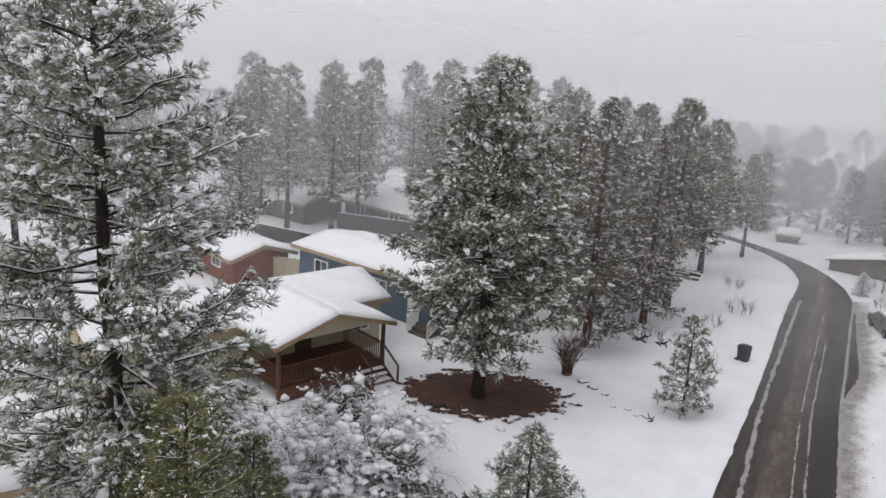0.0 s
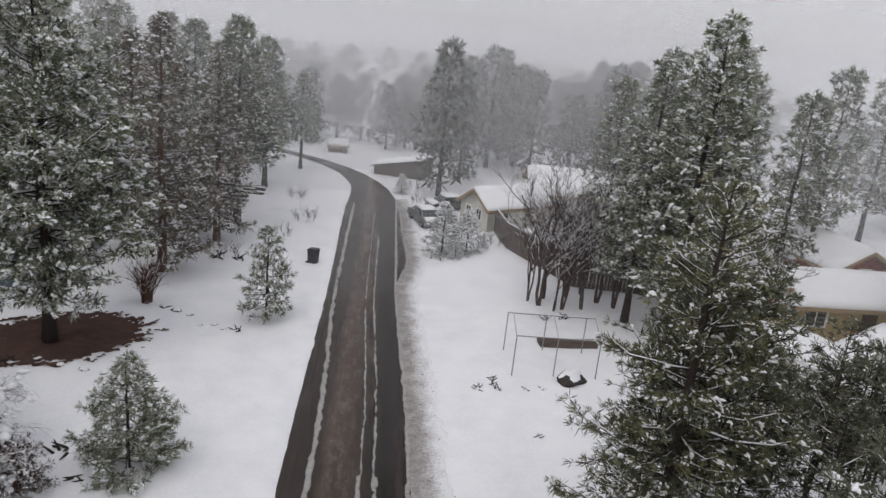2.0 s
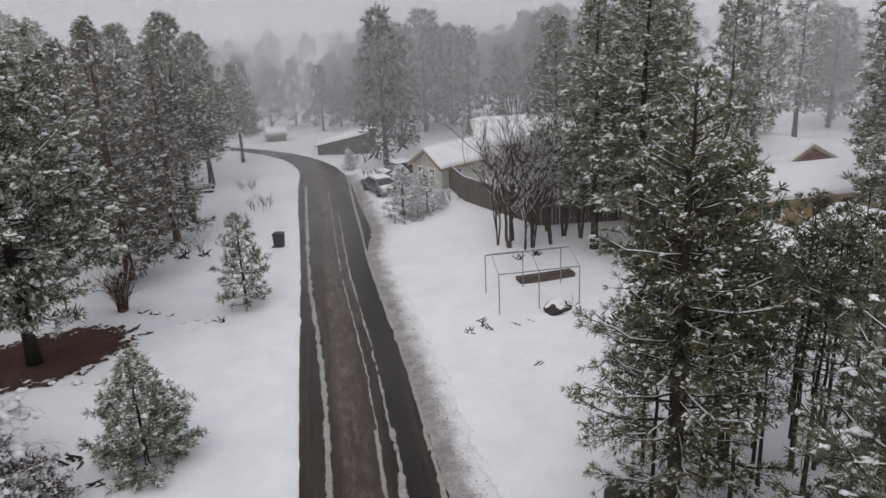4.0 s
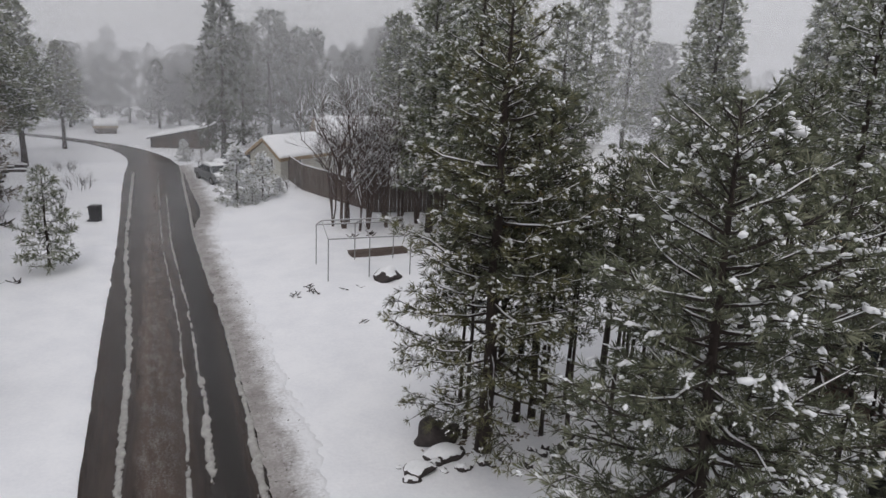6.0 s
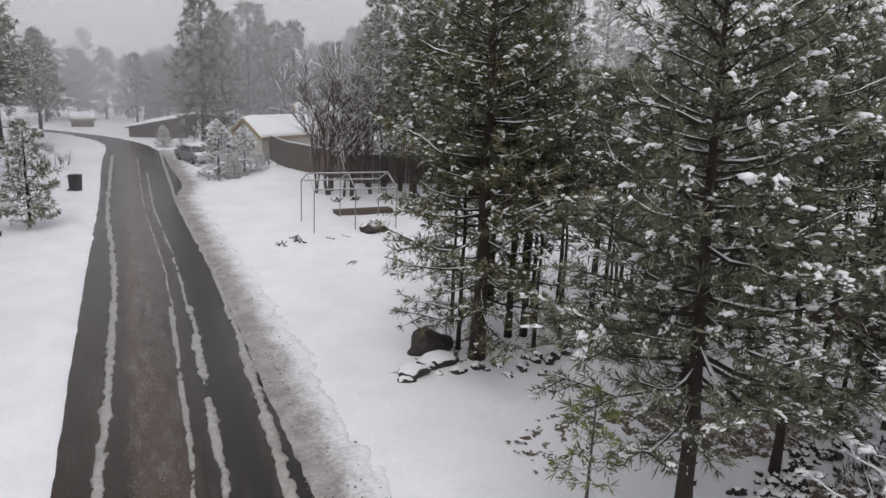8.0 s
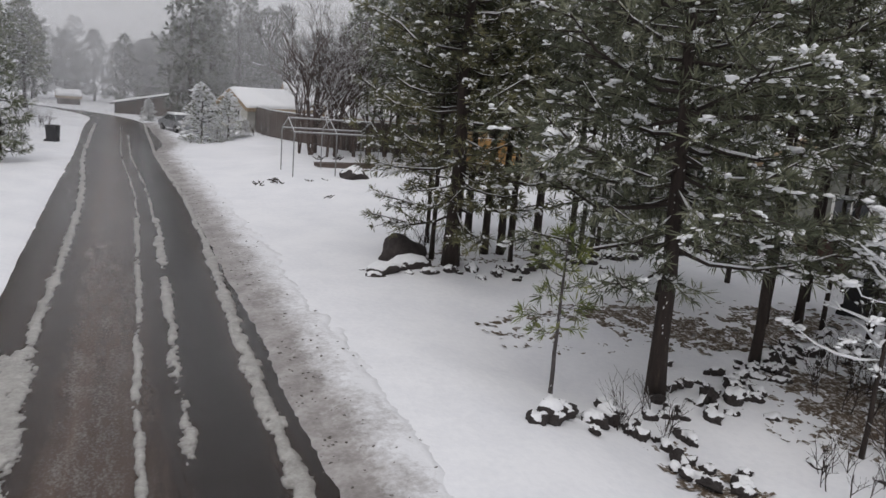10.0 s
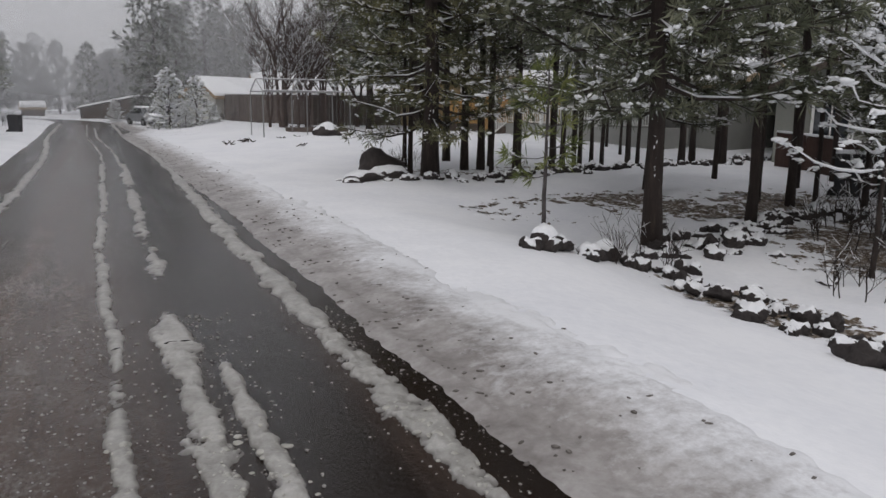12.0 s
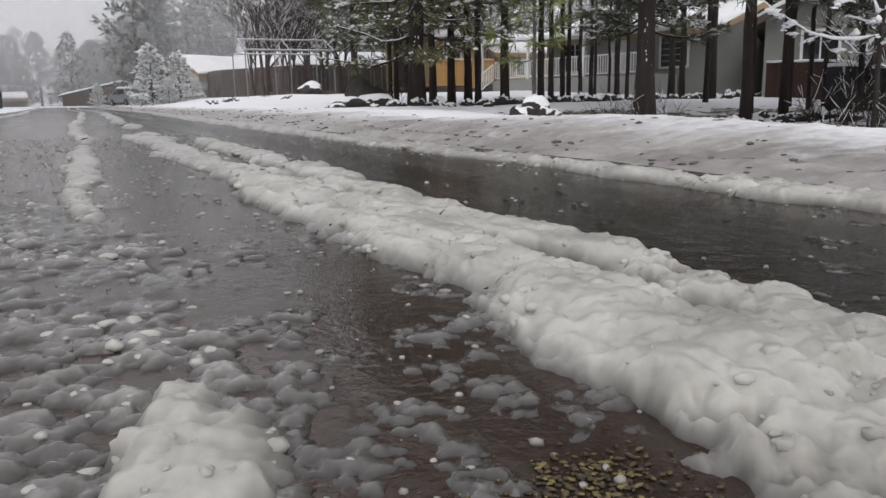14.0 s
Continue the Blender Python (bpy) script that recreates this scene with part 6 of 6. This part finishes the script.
def wheelie_bin(label, m, mat, snow=True):
    e = thing("wheeled_bin", label, "bin", m)
    bm = bmesh.new()
    bmesh.ops.create_cube(bm, size=1.0)
    for v in bm.verts:
        s = 0.86 if v.co.z < 0 else 1.0
        v.co = Vector((v.co.x * 0.58 * s, v.co.y * 0.66 * s, (v.co.z + 0.5) * 0.96 + 0.06))
    bmesh.ops.bevel(bm, geom=bm.edges[:], offset=0.035, segments=2, affect="EDGES")
    me = bpy.data.meshes.new("body")
    bm.to_mesh(me)
    bm.free()
    me.materials.append(mat)
    b = new("body", me)
    b.parent = e
    g = Geo()
    g.box((-0.31, -0.36, 1.02), (0.31, 0.34, 1.06))
    g.box((-0.27, -0.30, 1.06), (0.27, 0.28, 1.10))
    lid = part("lid", g, mat, e, "closed lid")
    if snow:
        gs = Geo()
        snow_slab(gs, [(-0.3, -0.34, 1.102), (0.3, -0.34, 1.102), (0.3, 0.32, 1.102), (-0.3, 0.32, 1.102)], 0.09, 2, 8, 8)
        part("snow_load", gs, SNOW_ON, lid, "snow on the lid", True)
    g = Geo()
    g.tube([(-0.26, 0.38, 0.98), (0.26, 0.38, 0.98)], [0.02, 0.02], 8)
    part("handle", g, mat, e)
    for x in (-0.29, 0.25):
        g = Geo()
        g.tube([(x, 0.30, 0.13), (x + 0.05, 0.30, 0.13)], [0.13, 0.13], 14)
        part("wheel", g, RUBBER, e, "black rubber wheel")
    return e


wheelie_bin("dark wheeled rubbish bin at the lane's edge", at(-3.1, 45.1, 1.2, 0.88), PLASTIC, False)
BIN_GREEN = surface("dark_green_plastic", [(0.3, (0.02, 0.035, 0.03)), (0.7, (0.03, 0.05, 0.042))], 3.0, 0.45, 0.05, 60.0)
wheelie_bin("dark wheeled bin with snow on its lid", at(17.2, 13.0, 0.6), PLASTIC)
wheelie_bin("dark green wheeled bin with snow on its lid", at(18.0, 12.4, 0.5), BIN_GREEN)


def car(label, m, paint, snow=True):
    e = thing("parked_car", label, "car", m)
    side = [(-2.2, 0.35), (-2.25, 0.75), (-1.5, 0.95), (-0.9, 1.42), (0.7, 1.45), (1.45, 1.0), (2.15, 0.9), (2.2, 0.4)]
    g = Geo()
    n = len(side)
    g.add([(x, -0.85 + (0.12 if z > 1.2 else 0), z) for x, z in side] + [(x, 0.85 - (0.12 if z > 1.2 else 0), z) for x, z in side],
          [tuple(range(n)), tuple(reversed(range(n, 2 * n)))] + [(i, i + n, (i + 1) % n + n, (i + 1) % n) for i in range(n)])
    part("body", g, paint, e)
    for s in (-1, 1):
        g = Geo()
        y = s * 0.862
        yt = s * 0.752
        g.add([(-1.2, y, 1.0), (1.2, y, 1.0), (0.6, yt, 1.38), (-0.85, yt, 1.38)], [(0, 1, 2, 3) if s < 0 else (3, 2, 1, 0)])
        part("side_window", g, GLASS, e, "dark glass")
        for x in (-1.35, 1.35):
            g = Geo()
            g.tube([(x, s * 0.72, 0.32), (x, s * 0.9, 0.32)], [0.32, 0.32], 16)
            w = part("wheel", g, RUBBER, e, "black tyre")
            g = Geo()
            g.tube([(x, s * 0.89, 0.32), (x, s * 0.915, 0.32)], [0.18, 0.16], 12)
            part("rim", g, GALV, w, "metal rim")
    g = Geo()
    g.add([(-1.47, -0.76, 1.0), (-1.47, 0.76, 1.0), (-0.93, 0.68, 1.42), (-0.93, -0.68, 1.42)], [(0, 1, 2, 3)])
    part("windscreen", g, GLASS, e, "dark glass")
    for y in (-0.6, 0.6):
        g = Geo()
        g.box((-2.27, y - 0.16, 0.6), (-2.2, y + 0.16, 0.74))
        part("headlight", g, PAINT_WHITE, e, "clear headlight")
    if snow:
        gs = Geo()
        snow_slab(gs, [(-0.9, -0.7, 1.44), (0.7, -0.7, 1.46), (0.7, 0.7, 1.46), (-0.9, 0.7, 1.44)], 0.12, 4, 8, 6)
        snow_slab(gs, [(-2.2, -0.75, 0.79), (-1.5, -0.75, 0.97), (-1.5, 0.75, 0.97), (-2.2, 0.75, 0.79)], 0.10, 6, 6, 6)
        part("snow_load", gs, SNOW_ON, e, "snow on roof and bonnet", True)
    return e


car("grey parked car with snow on its roof", at(3.9, 56.0, 1.9, 0.85), CAR_PAINT)
car("dark parked car with snow on its roof", at(6.0, 59.6, 0.4, 0.85), CAR_DARK)


def tarp_heap():
    e = thing("tarp_cover", "blue tarpaulin over a stack beneath a snowy sapling", "tarpaulin", at(13.9, 8.6, 0.6))
    g = Geo()
    n = 14
    for j in range(n + 1):
        for i in range(n + 1):
            u, v = i / n * 2 - 1, j / n * 2 - 1
            r = max(abs(u), abs(v))
            z = 0.95 * (1 - ease((r - 0.55) / 0.45)) + 0.08 * noise.noise((u * 3, v * 3, 1)) + 0.05 * noise.noise((u * 9, v * 7, 2))
            g.v.append((u * (0.75 + 0.15 * ease((r - 0.5) * 2)), v * 0.75, max(z, -0.05)))
    for j in range(n):
        for i in range(n):
            a = j * (n + 1) + i
            g.f.append((a, a + 1, a + n + 2, a + n + 1))
    part("sheet", g, TARP, e, "creased blue sheet", True)
    return e


tarp_heap()


def log_pile(label, x, y, turn, count, length, seed, group=""):
    rng = random.Random(seed)
    e = thing("log_pile", label, "log pile", at(x, y, turn), group)
    for i in range(count):
        g = Geo()
        row = i // 5
        r = rng.uniform(0.10, 0.18)
        y0 = (i % 5) * 0.42 + row * 0.2 + rng.uniform(-0.1, 0.1)
        z = 0.14 + row * 0.26
        a = rng.uniform(-0.25, 0.25)
        L = length * rng.uniform(0.6, 1.1) / 2
        g.tube([(-L, y0 - a, z), (L, y0 + a, z + rng.uniform(-0.05, 0.05))], [r, r * 0.8], 8)
        lg = part("log", g, BARK, e)
        gs = Geo()
        gs.tube([(-L, y0 - a, z + r * 0.75), (L, y0 + a, z + r * 0.7)], [r * 0.5, r * 0.45], 5)
        part("snow_load", gs, SNOW_ON, lg, "snow along the log", True)
    return e


log_pile("pile of felled logs under snow", -10.6, 55.6, 0.2, 12, 3.4, 3, "felled logs")
log_pile("pile of felled logs under snow", -10.4, 59.6, -0.1, 10, 3.8, 5, "felled logs")
log_pile("pile of felled logs under snow", -10.8, 50.6, 0.1, 10, 3.4, 7, "felled logs")


def debris(label, x, y, seed, n=5, s=0.3):
    rng = random.Random(seed)
    e = thing("branch_heap", label, "fallen branches", at(x, y, rng.uniform(0, 6)), "fallen branches")
    for i in range(n):
        g = Geo()
        a = rng.uniform(0, 6.28)
        p = Vector((rng.uniform(-s, s), rng.uniform(-s, s), 0.08))
        d = Vector((math.cos(a), math.sin(a), rng.uniform(0.1, 0.7)))
        g.tube([p, p + d * s * 0.6, p + d * s * 1.3], [0.05 * s * 3, 0.04 * s * 3, 0.015], 5)
        part("branch", g, BARK, e)
    return e


for i, (x, y, s) in enumerate(((5.15, 30.6, 0.16), (5.9, 31.4, 0.14), (6.1, 30.4, 0.16), (7.2, 30.3, 0.12), (7.9, 30.2, 0.14), (5.75, 31.0, 0.16), (7.0, 26.8, 0.15), (-9.0, 24.6, 0.35), (-8.0, 23.0, 0.25), (-5.4, 34.8, 0.22), (-13.4, 30.2, 0.3), (10.4, 38.4, 0.26), (9.4, 38.0, 0.2), (-8.6, 44.4, 0.45), (-7.4, 44.6, 0.4))):
    debris("dark fallen branches poking out of the snow", x, y, 40 + i, 6, s)
bench = thing("wooden_platform", "low weathered wooden platform with thin snow", "platform", at(9.9, 34.9, 0.1, 0.7))
gq = Geo()
gq.box((-2.0, -0.5, 0.05), (2.0, 0.5, 0.35))
part("frame", gq, WOOD_BROWN, bench)
for i in range(7):
    gq = Geo()
    gq.box((-2.05, -0.5 + i * 0.145, 0.352), (2.05, -0.37 + i * 0.145, 0.39))
    part("board", gq, WOOD_BROWN, bench)

# ---- the mist: haze imitated by translucent sheets standing between the trees ----


def haze_sheet_material(share):
    """White sheet imitating haze: scatters daylight both ways and hides a share of what lies behind; thin at the ground
    and high up, in drifting patches.
    """
    m = bpy.data.materials.new("mist")
    m.use_nodes = True
    n, l = m.node_tree.nodes, m.node_tree.links
    n.clear()
    out, clear, front, back = n.new("ShaderNodeOutputMaterial"), n.new("ShaderNodeBsdfTransparent"), n.new("ShaderNodeBsdfDiffuse"), n.new("ShaderNodeBsdfTranslucent")
    both, veil = n.new("ShaderNodeMixShader"), n.new("ShaderNodeMixShader")
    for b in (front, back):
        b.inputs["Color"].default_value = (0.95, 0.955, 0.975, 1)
    l.new(front.outputs[0], both.inputs[1])
    l.new(back.outputs[0], both.inputs[2])
    co, sep = n.new("ShaderNodeTexCoord"), n.new("ShaderNodeSeparateXYZ")
    l.new(co.outputs["Object"], sep.inputs[0])
    rise = n.new("ShaderNodeFloatCurve")
    for at_x, at_y in ((0.0, 0.0), (0.1, 0.5), (0.24, 1.0), (0.5, 0.62), (0.75, 0.15), (1.0, 0.0)):
        if at_x in (0.0, 1.0):
            rise.mapping.curves[0].points[int(at_x)].location = (at_x, at_y)
        else:
            rise.mapping.curves[0].points.new(at_x, at_y)
    rise.mapping.update()
    height = n.new("ShaderNodeMapRange")
    height.inputs[1].default_value, height.inputs[2].default_value = 0.0, 36.0
    l.new(sep.outputs[2], height.inputs[0])
    l.new(height.outputs[0], rise.inputs["Value"])
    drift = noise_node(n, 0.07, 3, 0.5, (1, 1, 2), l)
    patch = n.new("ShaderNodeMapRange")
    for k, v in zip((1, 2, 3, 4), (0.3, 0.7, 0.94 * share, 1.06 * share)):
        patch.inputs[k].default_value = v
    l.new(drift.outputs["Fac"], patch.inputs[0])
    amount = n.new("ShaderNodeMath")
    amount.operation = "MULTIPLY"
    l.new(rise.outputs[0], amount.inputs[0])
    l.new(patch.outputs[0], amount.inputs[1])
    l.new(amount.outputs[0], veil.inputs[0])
    l.new(clear.outputs[0], veil.inputs[1])
    l.new(both.outputs[0], veil.inputs[2])
    l.new(veil.outputs[0], out.inputs[0])
    return m



def haze_sheet(r, share):
    """One bowed haze sheet standing at a distance r from the lane's near end."""
    g = Geo()
    n = 48
    for i in range(n + 1):
        a = radians(-80 + 160 * i / n)
        for z in (-3.0, 36.0):
            g.v.append((r * math.sin(a), r * math.cos(a), z))
    for i in range(n):
        g.f.append((2 * i, 2 * i + 2, 2 * i + 3, 2 * i + 1))
    ob = part("mist", g, haze_sheet_material(share), None, "", True)
    return tagged(ob, "translucent sheet imitating mist between the trees", "mist", kind="stuff")


# outer sheets hide more, so the added haze builds up with distance
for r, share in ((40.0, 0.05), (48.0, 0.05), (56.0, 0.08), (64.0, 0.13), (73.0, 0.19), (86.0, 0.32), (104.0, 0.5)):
    haze_sheet(r, share)

# the wooded rise that closes the view, haze painted into its pale colour
def backdrop():
    g = Geo()
    n = 160
    for i in range(n + 1):
        a = 2 * math.pi * i / n
        r = 215
        h = 5 + 2 * noise.noise((math.cos(a) * 3, math.sin(a) * 3, 2)) + 1.5 * noise.noise((math.cos(a) * 16, math.sin(a) * 16, 4))
        for z in (-8, h * 0.5, h):
            g.v.append((r * math.sin(a), r * math.cos(a), z))
    for i in range(n):
        for k in (0, 1):
            a = i * 3 + k
            g.f.append((a, a + 3, a + 4, a + 1))
    return tagged(part("backdrop", g, HAZE_TINTED_WOODS, None, "", True), "wooded rise all round, haze painted into its pale colour", "backdrop", kind="structure")


# pale grey stands for distance haze, put into the base colour
HAZE_TINTED_WOODS = surface("haze_tinted_woods", [(0.3, (0.60, 0.605, 0.63)), (0.7, (0.70, 0.705, 0.73))], 0.05, 1.0, 0.0, 0.4, (1, 1, 0.3))
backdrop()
